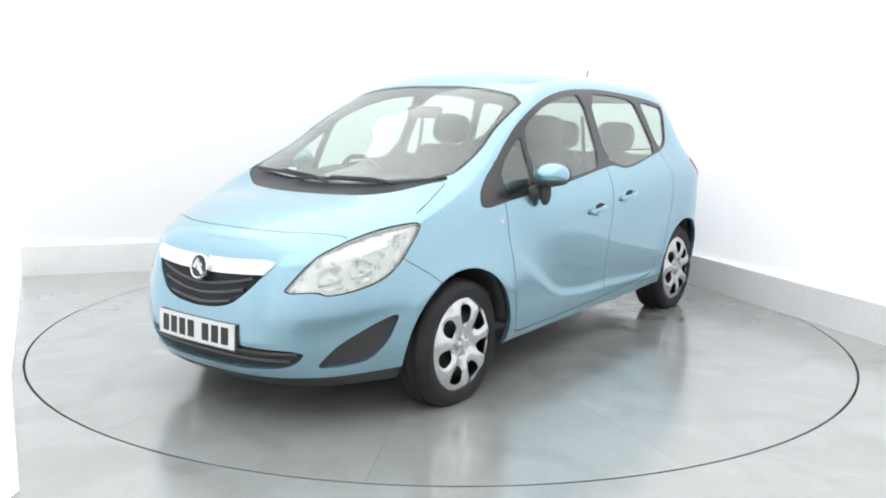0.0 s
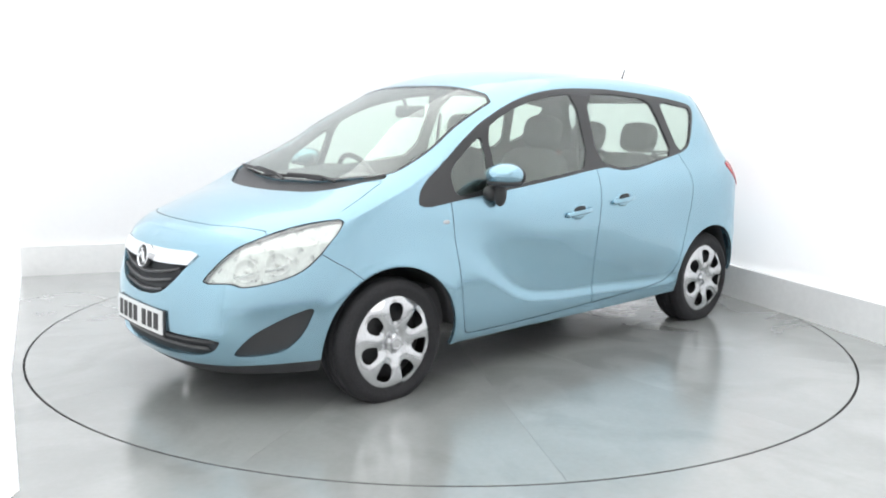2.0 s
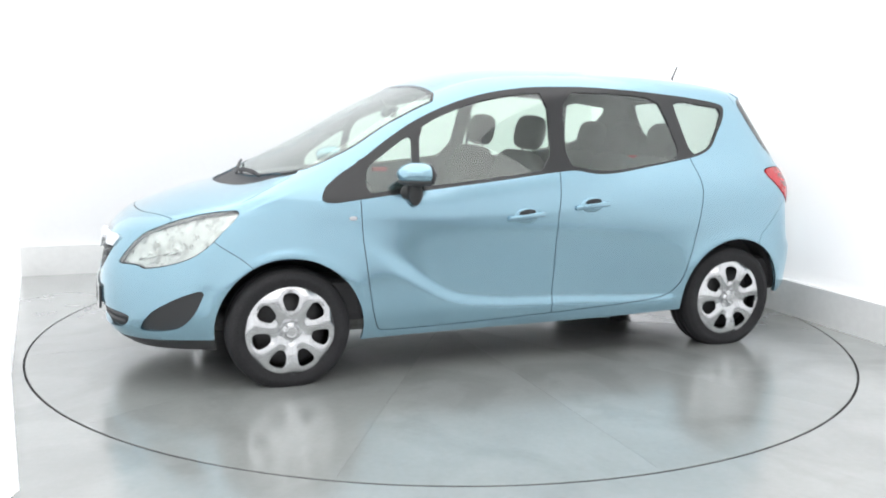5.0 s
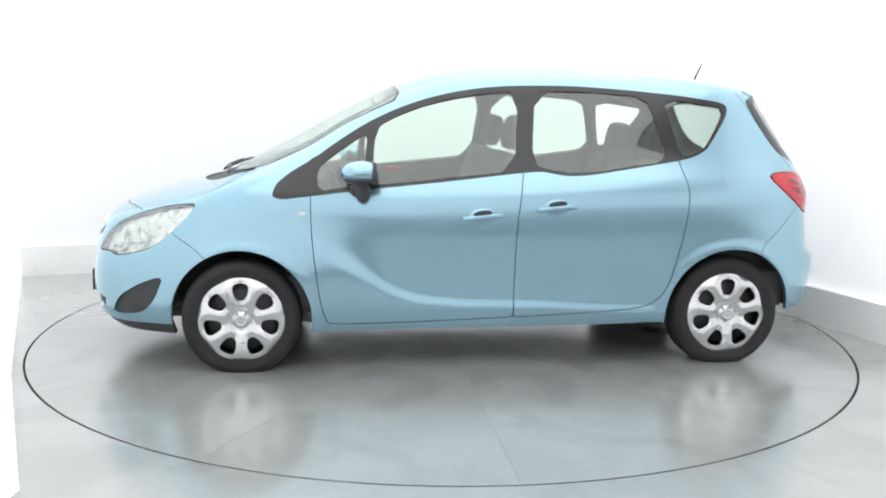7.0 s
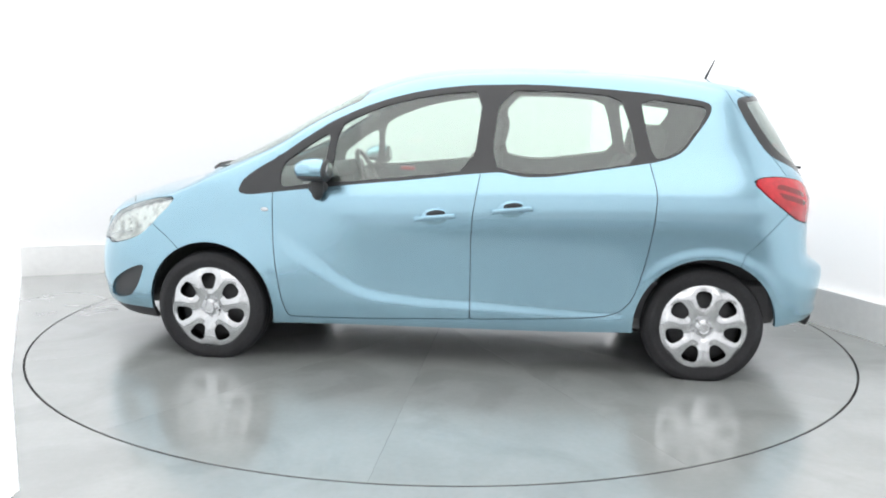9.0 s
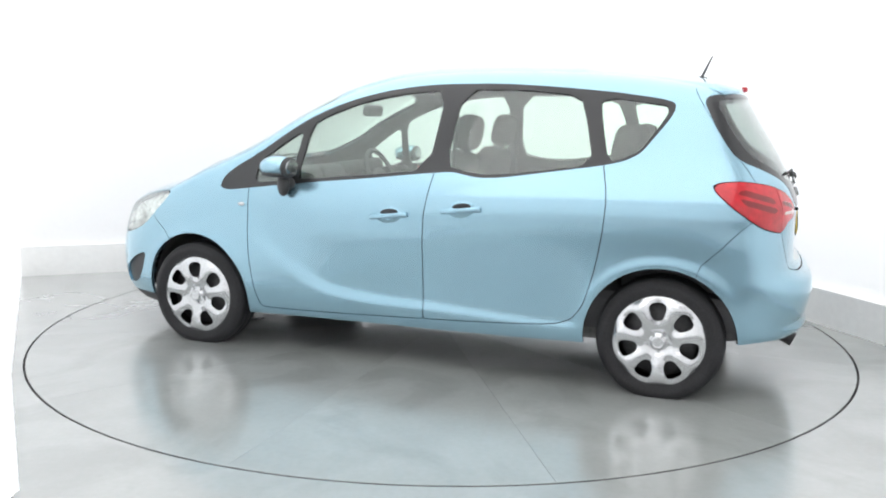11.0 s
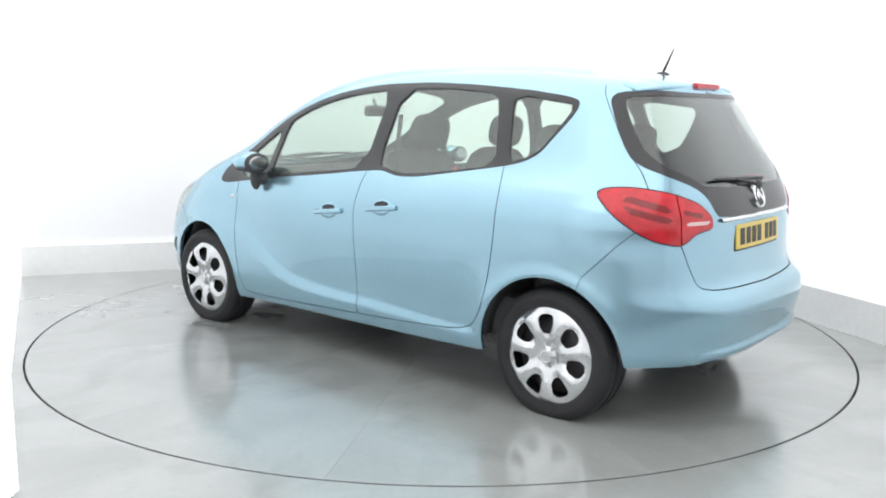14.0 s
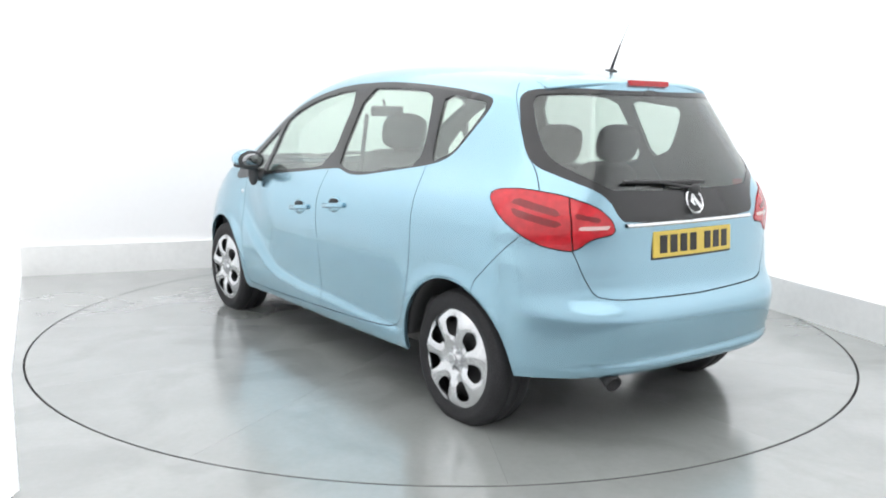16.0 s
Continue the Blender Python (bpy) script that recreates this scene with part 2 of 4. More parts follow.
def turntable():
    table = tagged(new("turntable"), "large round grey painted vehicle turntable flush with the floor", "turntable")
    bm = bmesh.new()
    bmesh.ops.create_cone(bm, cap_ends=True, segments=120, radius1=RADIUS - .02, radius2=RADIUS - .02, depth=.02, matrix=pose(0, 0, -.0135))
    part("under_deck", bm, JOINT, table, "grey steel frame under the deck plates")
    # twelve wedge plates with fine radial joints
    bm = bmesh.new()
    gap, out = .0004, RADIUS - .007
    half = radians(15)
    edge = [(.06, 0)]
    for k in range(13):
        a = -half + 2 * half * k / 12
        edge.append((out * math.cos(a), out * math.sin(a)))
    n = (math.sin(half), math.cos(half))
    pts = [(gap / n[0], 0.0)] + [(x, y * (1 - gap / (out * math.sin(half)))) for x, y in edge[1:]]
    low = [bm.verts.new((x, y, -.0030)) for x, y in pts]
    top = [bm.verts.new((x, y, -.0012)) for x, y in pts]
    lid = [bm.verts.new((x - (.0008 if x > .1 else -.0016), y * .9995, 0)) for x, y in pts]
    for a, b in ((low, top), (top, lid)):
        for k in range(len(a)):
            m = (k + 1) % len(a)
            bm.faces.new((a[k], a[m], b[m], b[k]))
    bm.faces.new(lid)
    bmesh.ops.recalc_face_normals(bm, faces=bm.faces)
    plate = part("deck_plate", bm, TABLE, table)
    plate.matrix_basis = pose(0, 0, 0, 0, 0, 15)
    for k in range(1, 12):
        o = new("deck_plate", plate.data)
        o.parent = table
        o.matrix_basis = pose(0, 0, 0, 0, 0, 15 + 30 * k)
    bm = bmesh.new()
    lathe(bm, [(RADIUS - .0045, -.002), (RADIUS - .0045, -.04), (RADIUS - .001, -.04), (RADIUS - .001, -.002), (RADIUS - .0045, -.002)], 160)
    bmesh.ops.rotate(bm, verts=bm.verts, matrix=Matrix.Rotation(radians(90), 3, "X"))
    for v in bm.verts:
        v.co.z = -abs(v.co.z)
    part("rim", bm, PIT, table, "dark rubber rim round the turntable")
    return table
# ---- the car's body surface ----
def keyed(keys):
    xs, ys = np.array(keys[0::2], float), np.array(keys[1::2], float)
    order = np.argsort(xs)
    xs, ys = xs[order], ys[order]
    d = np.gradient(ys, xs)
    h = np.diff(xs)
    for i in range(len(h)):                    # keep the curve from overshooting
        m = (ys[i + 1] - ys[i]) / h[i]
        if m == 0:
            d[i] = d[i + 1] = 0
        else:
            for j in (i, i + 1):
                d[j] = 0 if d[j] / m < 0 else min(d[j] / m, 3) * m

    def curve(x):
        x = np.clip(np.asarray(x, float), xs[0], xs[-1])
        i = np.clip(np.searchsorted(xs, x) - 1, 0, len(h) - 1)
        t = (x - xs[i]) / h[i]
        return ((1 + 2 * t) * (1 - t) ** 2 * ys[i] + t * (1 - t) ** 2 * h[i] * d[i]
                + t * t * (3 - 2 * t) * ys[i + 1] + t * t * (t - 1) * h[i] * d[i + 1])
    return curve


def smooth(a, b, x):
    t = np.clip((x - a) / (b - a), 0, 1)
    return t * t * (3 - 2 * t)


side_width = keyed([.18, .80, .25, .838, .32, .858, .45, .872, .6, .880, .72, .887, .80, .888, .87, .877, .95, .85, 1.03, .815,
                    1.2, .745, 1.43, .648, 1.56, .585])
nose = keyed([.16, 1.93, .2, 1.99, .25, 2.03, .32, 2.05, .4, 2.06, .5, 2.055, .6, 2.035, .67, 2.015, .73, 1.99, .78, 1.955, .82, 1.90,
              .9, 1.80])
tail = keyed([.22, -2.06, .285, -2.095, .315, -2.138, .345, -2.160, .375, -2.153, .42, -2.162, .53, -2.180, .575, -2.172, .605, -2.135, .645, -2.090, .70, -2.080, .75, -2.077, .85, -2.074,
              .93, -2.075, 1.0, -2.055, 1.08, -2.02, 1.25, -1.925, 1.39, -1.84, 1.47, -1.79, 1.53, -1.75])
shoulder = keyed([2.05, .77, 1.95, .795, 1.85, .81, 1.7, .832, 1.55, .868, 1.42, .905, 1.3, .955, 1.2, 1.0, 1.0, 1.083, .81, 1.178, .67, 1.27,
                  .52, 1.355, .37, 1.428, .22, 1.482, .07, 1.518, -.09, 1.54, -.37, 1.558, -.72, 1.562, -1.2, 1.545, -1.6, 1.508, -1.8, 1.485])
crown = keyed([2.05, 0, 1.95, .003, 1.88, .03, 1.8, .052, 1.6, .078, 1.42, .07, 1.3, .06, 1.2, .07, 1.0, .090, .81, .099, .67, .089, .52, .081,
               .37, .080, .07, .080, -.37, .072, -.72, .069, -1.45, .06, -1.7, .043, -1.8, .022])
skirt = keyed([2.1, .17, 1.5, .19, .8, .215, -1.1, .245, -1.6, .27, -1.85, .30, -2.2, .315])
tail_plain = keyed([.22, -2.06, .34, -2.115, .54, -2.125, .66, -2.112, .75, -2.092, .85, -2.07, .93, -2.075, 1.0, -2.055, 1.08, -2.02, 1.25, -1.925, 1.39, -1.84, 1.47, -1.79, 1.53, -1.75])
FRONT, REAR = 0.9, -1.2
WHEELS_X = (1.174, -1.47)


def plan(a, b, z):
    """x and y on the waterline z. a: 0 to 1 round the front, 1 to 2 along the side, 2 to 3 round the rear (b is that turn in radians)."""
    z = np.asarray(z, float)
    if a <= 1:
        x = FRONT + (nose(z) - FRONT) * math.cos(b) ** (2 / 2.2)
        y = math.sin(b) ** (2 / 3)
    elif a >= 2:
        y = math.sin(b) ** (2 / 3.2)
        k = float(smooth(1.0, .52, y))
        x = REAR + (tail(z) * k + tail_plain(z) * (1 - k) - REAR) * math.cos(b) ** (2 / 4.5)
    else:
        x = b + 0 * z
        y = 1
    w = side_width(z - (.03 + .06 * smooth(.6, -1.4, x)) * smooth(.4, .7, z) * smooth(1.2, .95, z))
    w = w - 0.062 * smooth(.5, .88, z) * smooth(.25, 1.05, x)
    return x, w * y


lip_line = keyed([1.05, .84, .9, .77, .75, .66, .62, .575, .51, .50, .4, .435, .3, .395, .1, .365, -.35, .345, -.95, .318, -1.3, .318])


def relief(x, y, z):
    """Sculpted flanks: the scallop over the sill, the wheel-arch lips and the line along the shoulder."""
    above = z - lip_line(x)
    span = smooth(.98, .60, x) * smooth(-1.15, -1.0, x)
    y = y - .017 * span * smooth(-.022, .040, above) * smooth(.42, .06, above)
    for wx in WHEELS_X:
        r = np.hypot(x - wx, z - .29)
        y = y + .008 * np.exp(-((r - .378) / .026) ** 2) * (z < .75)
    return y


def arc_turns(start, count):
    """Turns that part the corner into even steps, at the height of the bumper's middle."""
    b = np.linspace(0, math.pi / 2, 4000)
    p = np.array([plan(start, v, .6) for v in b], float)
    s = np.concatenate([[0], np.cumsum(np.hypot(*np.diff(p, axis=0).T))])
    return np.interp(np.linspace(0, s[-1], count), s, b)


LOW, TOP = 96, 34


def body_grid():
    cols = [(0, b) for b in arc_turns(0, 78)]
    cols += [(1.5, x) for x in np.linspace(FRONT, REAR, 112)[1:-1]]
    cols += [(3, b) for b in arc_turns(3, 70)[::-1]]
    grid = np.zeros((len(cols), LOW + TOP, 3))
    for i, (a, b) in enumerate(cols):
        z = .9 if a <= 1 else 1.5
        for _ in range(40):
            x, y = plan(a, b, z)
            z = .5 * z + .5 * float(shoulder(x))
        x, y = plan(a, b, .3)
        low = float(skirt(x))
        zs = np.linspace(low, z, LOW)
        x, y = plan(a, b, zs)
        keep = smooth(0, .25, y)
        y = y + (relief(x, y, zs) - y) * keep
        grid[i, :LOW] = np.stack([x, y, zs], -1)
        v = np.linspace(1, 0, TOP + 1)[1:]
        p = 2.2 if x[-1] > 1.25 else 2.8
        rise = float(crown(x[-1]))
        grid[i, LOW:] = np.stack([x[-1] + 0 * v, y[-1] * v, z + rise * (1 - v ** p)], -1)
    for _ in range(26):                        # round the edge between flank and roof or bonnet
        g = grid.copy()
        span = slice(LOW - 6, LOW + 4)
        grid[1:-1, span] = .5 * g[1:-1, span] + .25 * (g[1:-1, LOW - 7:LOW + 3] + g[1:-1, LOW - 5:LOW + 5])
    for _ in range(3):                         # ease the creases along the car
        g = grid.copy()
        grid[1:-1] = .5 * g[1:-1] + .25 * (g[:-2] + g[2:])
    grid[0, :, 1] = 0
    grid[-1, :, 1] = 0
    grid[:, -1, 1] = 0
    return grid


def body_surface():
    """Half of the surface as arrays: points, normals, outline coordinates (arc, height or x, y), lower or upper band, triangles."""
    g = body_grid()
    n, m = g.shape[:2]
    du, dv = np.gradient(g, axis=0), np.gradient(g, axis=1)
    du[:, -1] = du[:, -2]
    nor = np.cross(du, dv)
    nor /= np.maximum(np.linalg.norm(nor, axis=-1, keepdims=True), 1e-9)
    for i in (0, n - 1):
        nor[i, :, 1] = 0
    nor[:, -1, 1] = 0
    nor[0, LOW:], nor[-1, LOW:] = nor[1, LOW:], nor[-2, LOW:]
    nor /= np.maximum(np.linalg.norm(nor, axis=-1, keepdims=True), 1e-9)
    ref = g[:, 31]
    arc = np.concatenate([[0], np.cumsum(np.linalg.norm(np.diff(ref[:, :2], axis=0), axis=1))])
    side = np.zeros(n * m, bool).reshape(n, m)
    side[:, :LOW] = True
    idx = np.arange(n * m).reshape(n, m)
    a, b, c, d = idx[:-1, :-1].ravel(), idx[1:, :-1].ravel(), idx[1:, 1:].ravel(), idx[:-1, 1:].ravel()
    tris = np.concatenate([np.stack([a, b, c], -1), np.stack([a, c, d], -1)])
    band = np.concatenate([np.tile(np.arange(m - 1), n - 1)] * 2) < LOW - 1
    arcs = np.repeat(arc[:, None], m, 1)
    return g.reshape(-1, 3), nor.reshape(-1, 3), arcs.ravel(), tris, band


P, N, ARC, TRI, BAND = body_surface()
# ---- the car ----
def rounded(poly, times=2):
    p = np.array(poly, float)
    for _ in range(times):
        q = np.roll(p, -1, axis=0)
        p = np.stack([.8 * p + .2 * q, .2 * p + .8 * q], 1).reshape(-1, 2)
    return p


def depth_in(poly, u, v):
    """Signed distance of points from an outline, below zero inside."""
    a, b = poly, np.roll(poly, -1, axis=0)
    best = np.full(len(u), 1e9)
    inside = np.zeros(len(u), bool)
    for (ax, ay), (bx, by) in zip(a, b):
        ex, ey = bx - ax, by - ay
        t = np.clip(((u - ax) * ex + (v - ay) * ey) / max(ex * ex + ey * ey, 1e-12), 0, 1)
        best = np.minimum(best, np.hypot(u - ax - t * ex, v - ay - t * ey))
        if ay != by:
            inside ^= ((ay > v) != (by > v)) & (u < (bx - ax) * (v - ay) / (by - ay) + ax)
    return np.where(inside, -best, best)


class Skin:
    """A triangle skin that can be parted along outlines; each triangle belongs to one named panel."""

    def __init__(self, p, n, a, tris, band, name):
        self.p, self.n, self.a, self.t, self.band = p, n, a, tris, band
        self.panel = np.array([name] * len(tris), dtype=object)

    def part_at(self, f, mask):
        f = np.where(np.abs(f) < 1e-6, 1e-6, f)
        s = f[self.t] > 0
        k = s.sum(1)
        mixed = mask & (k > 0) & (k < 3)
        rows = np.where(mixed)[0]
        if not len(rows):
            return f
        t, st = self.t[rows], s[rows]
        lone = np.where((st.sum(1) == 1)[:, None], st, ~st).argmax(1)
        i = np.arange(len(rows))
        A, B, C = t[i, lone], t[i, (lone + 1) % 3], t[i, (lone + 2) % 3]
        edges = np.concatenate([np.stack([A, B], 1), np.stack([A, C], 1)])
        key, inv = np.unique(np.sort(edges, 1), axis=0, return_inverse=True)
        inv = inv.ravel()
        w = (f[key[:, 0]] / (f[key[:, 0]] - f[key[:, 1]]))[:, None]
        base = len(self.p)
        self.p = np.concatenate([self.p, self.p[key[:, 0]] * (1 - w) + self.p[key[:, 1]] * w])
        self.n = np.concatenate([self.n, self.n[key[:, 0]] * (1 - w) + self.n[key[:, 1]] * w])
        self.a = np.concatenate([self.a, self.a[key[:, 0]] * (1 - w[:, 0]) + self.a[key[:, 1]] * w[:, 0]])
        f = np.concatenate([f, np.zeros(len(key))])
        ab, ac = base + inv[:len(rows)], base + inv[len(rows):]
        fresh = np.concatenate([np.stack([A, ab, ac], 1), np.stack([ab, B, C], 1), np.stack([ab, C, ac], 1)])
        keep = ~mixed
        self.t = np.concatenate([self.t[keep], fresh])
        self.band = np.concatenate([self.band[keep], np.tile(self.band[rows], 3)])
        self.panel = np.concatenate([self.panel[keep], np.tile(self.panel[rows], 3)])
        return f

    def values(self, shape, low):
        return shape(self.a, self.p[:, 2]) if low else shape(self.p[:, 0], np.abs(self.p[:, 1]))

    def claim(self, name, shape, low=True, of=("shell",), offset=0.0):
        """Gives the inside of a shape (a signed distance), on the lower or the upper band, to a panel."""
        mask = (self.band == low) & np.isin(self.panel, of)
        f = self.part_at(self.values(shape, low) + offset, mask)
        mask = (self.band == low) & np.isin(self.panel, of)
        self.panel[mask & (f[self.t].mean(1) < 0)] = name

    def seam(self, shape, low=True, of=("shell",), half=.0028, name="gap"):
        for o in (half, -half):
            mask = (self.band == low) & np.isin(self.panel, of)
            self.part_at(self.values(shape, low) + o, mask)
        f = self.values(shape, low)[self.t].mean(1)
        self.panel[(self.band == low) & np.isin(self.panel, of) & (np.abs(f) < half)] = name

    def mesh(self, name, panels, mats, thick=.012, push=0.0, sides=(1,), lining=True):
        """Mesh data with thickness of the named panels, for one side or both."""
        sel = self.t[np.isin(self.panel, panels)]
        used, inv = np.unique(sel, return_inverse=True)
        t0 = inv.reshape(-1, 3)
        nn = self.n[used] / np.maximum(np.linalg.norm(self.n[used], axis=1, keepdims=True), 1e-9)
        p0 = self.p[used] + nn * push
        vs, ns, fs, ms, base = [], [], [], [], 0
        for side in sides:
            k = np.array([1, side, 1])
            t = t0 if side > 0 else t0[:, ::-1]
            p, n = p0 * k, nn * k
            m = len(p)
            e = np.concatenate([t[:, [0, 1]], t[:, [1, 2]], t[:, [2, 0]]])
            key, first, count = np.unique(np.sort(e, 1), axis=0, return_index=True, return_counts=True)
            rim = e[first[count == 1]]
            rim = rim[~((np.abs(p[rim[:, 0], 1]) < 1e-4) & (np.abs(p[rim[:, 1], 1]) < 1e-4))]
            inner = p - n * thick
            a, b = rim[:, 0], rim[:, 1]
            wall_v = np.concatenate([p[a], p[b], inner[b], inner[a]])
            q = len(rim)
            wn = np.cross(p[b] - p[a], -n[a])
            wn = -wn / np.maximum(np.linalg.norm(wn, axis=1, keepdims=True), 1e-9)
            r = np.arange(q)
            w1 = np.stack([r, r + 3 * q, r + 2 * q], 1) + 2 * m
            w2 = np.stack([r, r + 2 * q, r + q], 1) + 2 * m
            vs += [p, inner, wall_v]
            ns += [n, -n, -np.tile(wn, (4, 1)) * -1]
            fs += [t + base, t[:, ::-1] + m + base, w1 + base, w2 + base]
            ms += [np.zeros(len(t), int), np.full(len(t), 1 if lining else 0), np.zeros(2 * q, int)]
            base += 2 * m + 4 * q
        v, n, f, mi = np.concatenate(vs), np.concatenate(ns), np.concatenate(fs), np.concatenate(ms)
        mid = np.where(np.abs(v[:, 1]) < 1e-4)[0]
        if len(sides) > 1 and len(mid):
            key = np.round(np.concatenate([v[mid], n[mid] * .5], 1), 4)
            _, first, inv = np.unique(key, axis=0, return_index=True, return_inverse=True)
            to = np.arange(len(v))
            to[mid] = mid[first[inv.ravel()]]
            f = to[f]
            keep, f = np.unique(f, return_inverse=True)
            f, v, n = f.reshape(-1, 3), v[keep], n[keep]
            good = (f[:, 0] != f[:, 1]) & (f[:, 1] != f[:, 2]) & (f[:, 0] != f[:, 2])
            f, mi = f[good], mi[good]
            _, first = np.unique(np.sort(f, 1), axis=0, return_index=True)
            f, mi = f[first], mi[first]
        me = bpy.data.meshes.new(name)
        me.vertices.add(len(v))
        me.vertices.foreach_set("co", v.ravel())
        me.loops.add(len(f) * 3)
        me.loops.foreach_set("vertex_index", f.ravel().astype(np.int32))
        me.polygons.add(len(f))
        me.polygons.foreach_set("loop_start", (np.arange(len(f)) * 3).astype(np.int32))
        for mat in mats:
            me.materials.append(mat)
        me.polygons.foreach_set("material_index", mi.astype(np.int32))
        me.polygons.foreach_set("use_smooth", np.ones(len(f), bool))
        me.update(calc_edges=True)
        me.normals_split_custom_set_from_vertices([tuple(x) for x in n])
        return me


def outline(poly, times=2):
    q = rounded(poly, times)
    return lambda u, v: depth_in(q, u, v)


# outlines: on the flanks and ends as (way round the car, height), on top as (x, y)
SIDE_WINDOWS = outline([(1.535, .930), (1.56, .985), (1.612, 1.022), (1.774, 1.113), (1.92, 1.218), (2.07, 1.312), (2.22, 1.382), (2.372, 1.436),
                        (2.525, 1.474), (2.68, 1.499), (2.837, 1.513), (3.152, 1.519), (3.469, 1.503), (3.793, 1.475), (4.10, 1.448), (4.185, 1.428),
                        (4.168, 1.385), (4.019, 1.262), (3.938, 1.186), (3.856, 1.150), (3.749, 1.125), (3.427, 1.075), (3.238, 1.046), (3.114, 1.041),
                        (3.038, 1.053), (2.977, 1.065), (2.809, 1.050), (2.507, 1.014), (2.211, .984), (1.919, .949), (1.649, .914), (1.575, .915)], 1)
PANE_FRONT = outline([(1.80, 1.075), (1.92, 1.165), (2.048, 1.248), (2.062, 1.225), (2.03, 1.0), (1.93, .972), (1.80, .958)], 1)
PANE_DOOR = outline([(2.112, 1.28), (2.219, 1.338), (2.37, 1.396), (2.523, 1.434), (2.677, 1.460), (2.87, 1.476), (2.83, 1.074), (2.508, 1.038), (2.154, 1.002), (2.085, 1.0)], 1)
PANE_REAR = outline([(2.975, 1.480), (3.305, 1.480), (3.585, 1.455), (3.63, 1.334), (3.68, 1.128), (3.429, 1.092), (3.239, 1.066), (3.085, 1.066), (2.935, 1.10)], 1)
PANE_QUARTER = outline([(3.70, 1.448), (4.01, 1.420), (4.145, 1.408), (4.017, 1.288), (3.92, 1.196), (3.841, 1.168), (3.765, 1.148), (3.72, 1.335)], 1)
DOOR_FRONT = outline([(1.765, 1.2), (1.765, .78), (1.788, .55), (1.815, .37), (1.843, .275), (1.87, .258), (2.215, .262), (2.80, .284), (2.836, .286), (2.838, .32), (2.838, .785), (2.875, 1.04), (2.90, 1.2)], 1)
DOOR_REAR = outline([(2.90, 1.2), (2.875, 1.04), (2.838, .785), (2.838, .32), (2.840, .286), (2.88, .287), (3.288, .307), (3.53, .325), (3.62, .355), (3.68, .43), (3.722, .57),
                     (3.748, .69), (3.77, .84), (3.778, .98), (3.74, 1.13), (3.72, 1.3)], 1)
HEADLAMP = outline([(1.052, .880), (.925, .869), (.82, .850), (.70, .815), (.60, .765), (.545, .71), (.50, .655), (.462, .606), (.61, .615), (.648, .597),
                    (.75, .611), (.86, .640), (.93, .672), (1.0, .735), (1.04, .805)], 1)
TAIL_LAMP = outline([(4.294, 1.04), (4.337, 1.06), (4.457, 1.066), (4.627, 1.044), (4.777, .997), (4.842, .945), (4.865, .893), (4.757, .878), (4.697, .836),
                     (4.657, .829), (4.557, .85), (4.477, .888), (4.377, .952)], 1)
GRILLE = outline([(-.3, .722), (.116, .724), (.426, .736), (.372, .678), (.30, .605), (.218, .540), (.10, .511), (-.3, .500)], 1)
CHROME_BAR = outline([(-.4, .80), (.6, .80), (.42, .678), (.372, .674), (.141, .662), (-.4, .657)], 0)
LOW_GRILLE = outline([(-.3, .374), (.273, .367), (.573, .358), (.54, .306), (.47, .275), (.236, .259), (-.3, .255)], 1)
FOG_SCOOP = outline([(.998, .512), (.86, .466), (.718, .390), (.65, .325), (.615, .280), (.73, .281), (.855, .304), (.94, .378)], 1)
CHIN = outline([(-.4, .1), (1.3, .1), (1.3, .258), (.9, .246), (.6, .232), (-.4, .212)], 0)
FRONT_BUMPER = outline([(-.5, .05), (1.36, .05), (1.262, .575), (1.147, .657), (1.0, .735), (.95, .79), (.70, .79), (.66, .95), (-.5, .95)], 0)
REAR_BUMPER = outline([(4.05, .05), (4.193, .646), (4.364, .794), (4.500, .907), (4.647, .85), (4.679, .827), (4.716, .725), (4.762, .642), (4.827, .628), (4.893, .622),
                       (5.7, .605), (5.7, .05)], 1)
TAILGATE = outline([(4.33, 1.7), (4.345, 1.49), (4.40, 1.33), (4.44, 1.21), (4.495, 1.14), (4.537, 1.03), (4.627, .93), (4.679, .827), (4.716, .725),
                    (4.762, .642), (4.827, .628), (4.893, .622), (5.7, .605), (5.7, 1.7)], 1)
REAR_SCREEN = outline([(4.383, 1.44), (4.44, 1.468), (4.64, 1.478), (5.7, 1.478), (5.7, .925), (4.907, .930), (4.871, .969), (4.847, 1.014),
                       (4.78, 1.060), (4.612, 1.115), (4.49, 1.155), (4.44, 1.21), (4.404, 1.324)], 1)
REAR_PANE = outline([(4.475, 1.43), (4.50, 1.446), (4.66, 1.455), (5.7, 1.455), (5.7, 1.05), (4.86, 1.06), (4.80, 1.085), (4.64, 1.145), (4.57, 1.18), (4.525, 1.225), (4.49, 1.324)], 1)
BONNET = outline([(1.868, -.4), (1.868, 0), (1.860, .16), (1.829, .315), (1.76, .46), (1.69, .60), (1.5, .71), (1.3, .705), (1.13, .69), (1.155, .665), (1.24, .575),
                  (1.37, .39), (1.43, .18), (1.445, 0), (1.445, -.4)], 1)
COWL = outline([(1.445, -.4), (1.445, 0), (1.43, .18), (1.37, .39), (1.24, .575), (1.13, .68), (1.08, .67), (1.16, .60), (1.236, .45), (1.29, .25), (1.315, 0), (1.315, -.4)], 1)
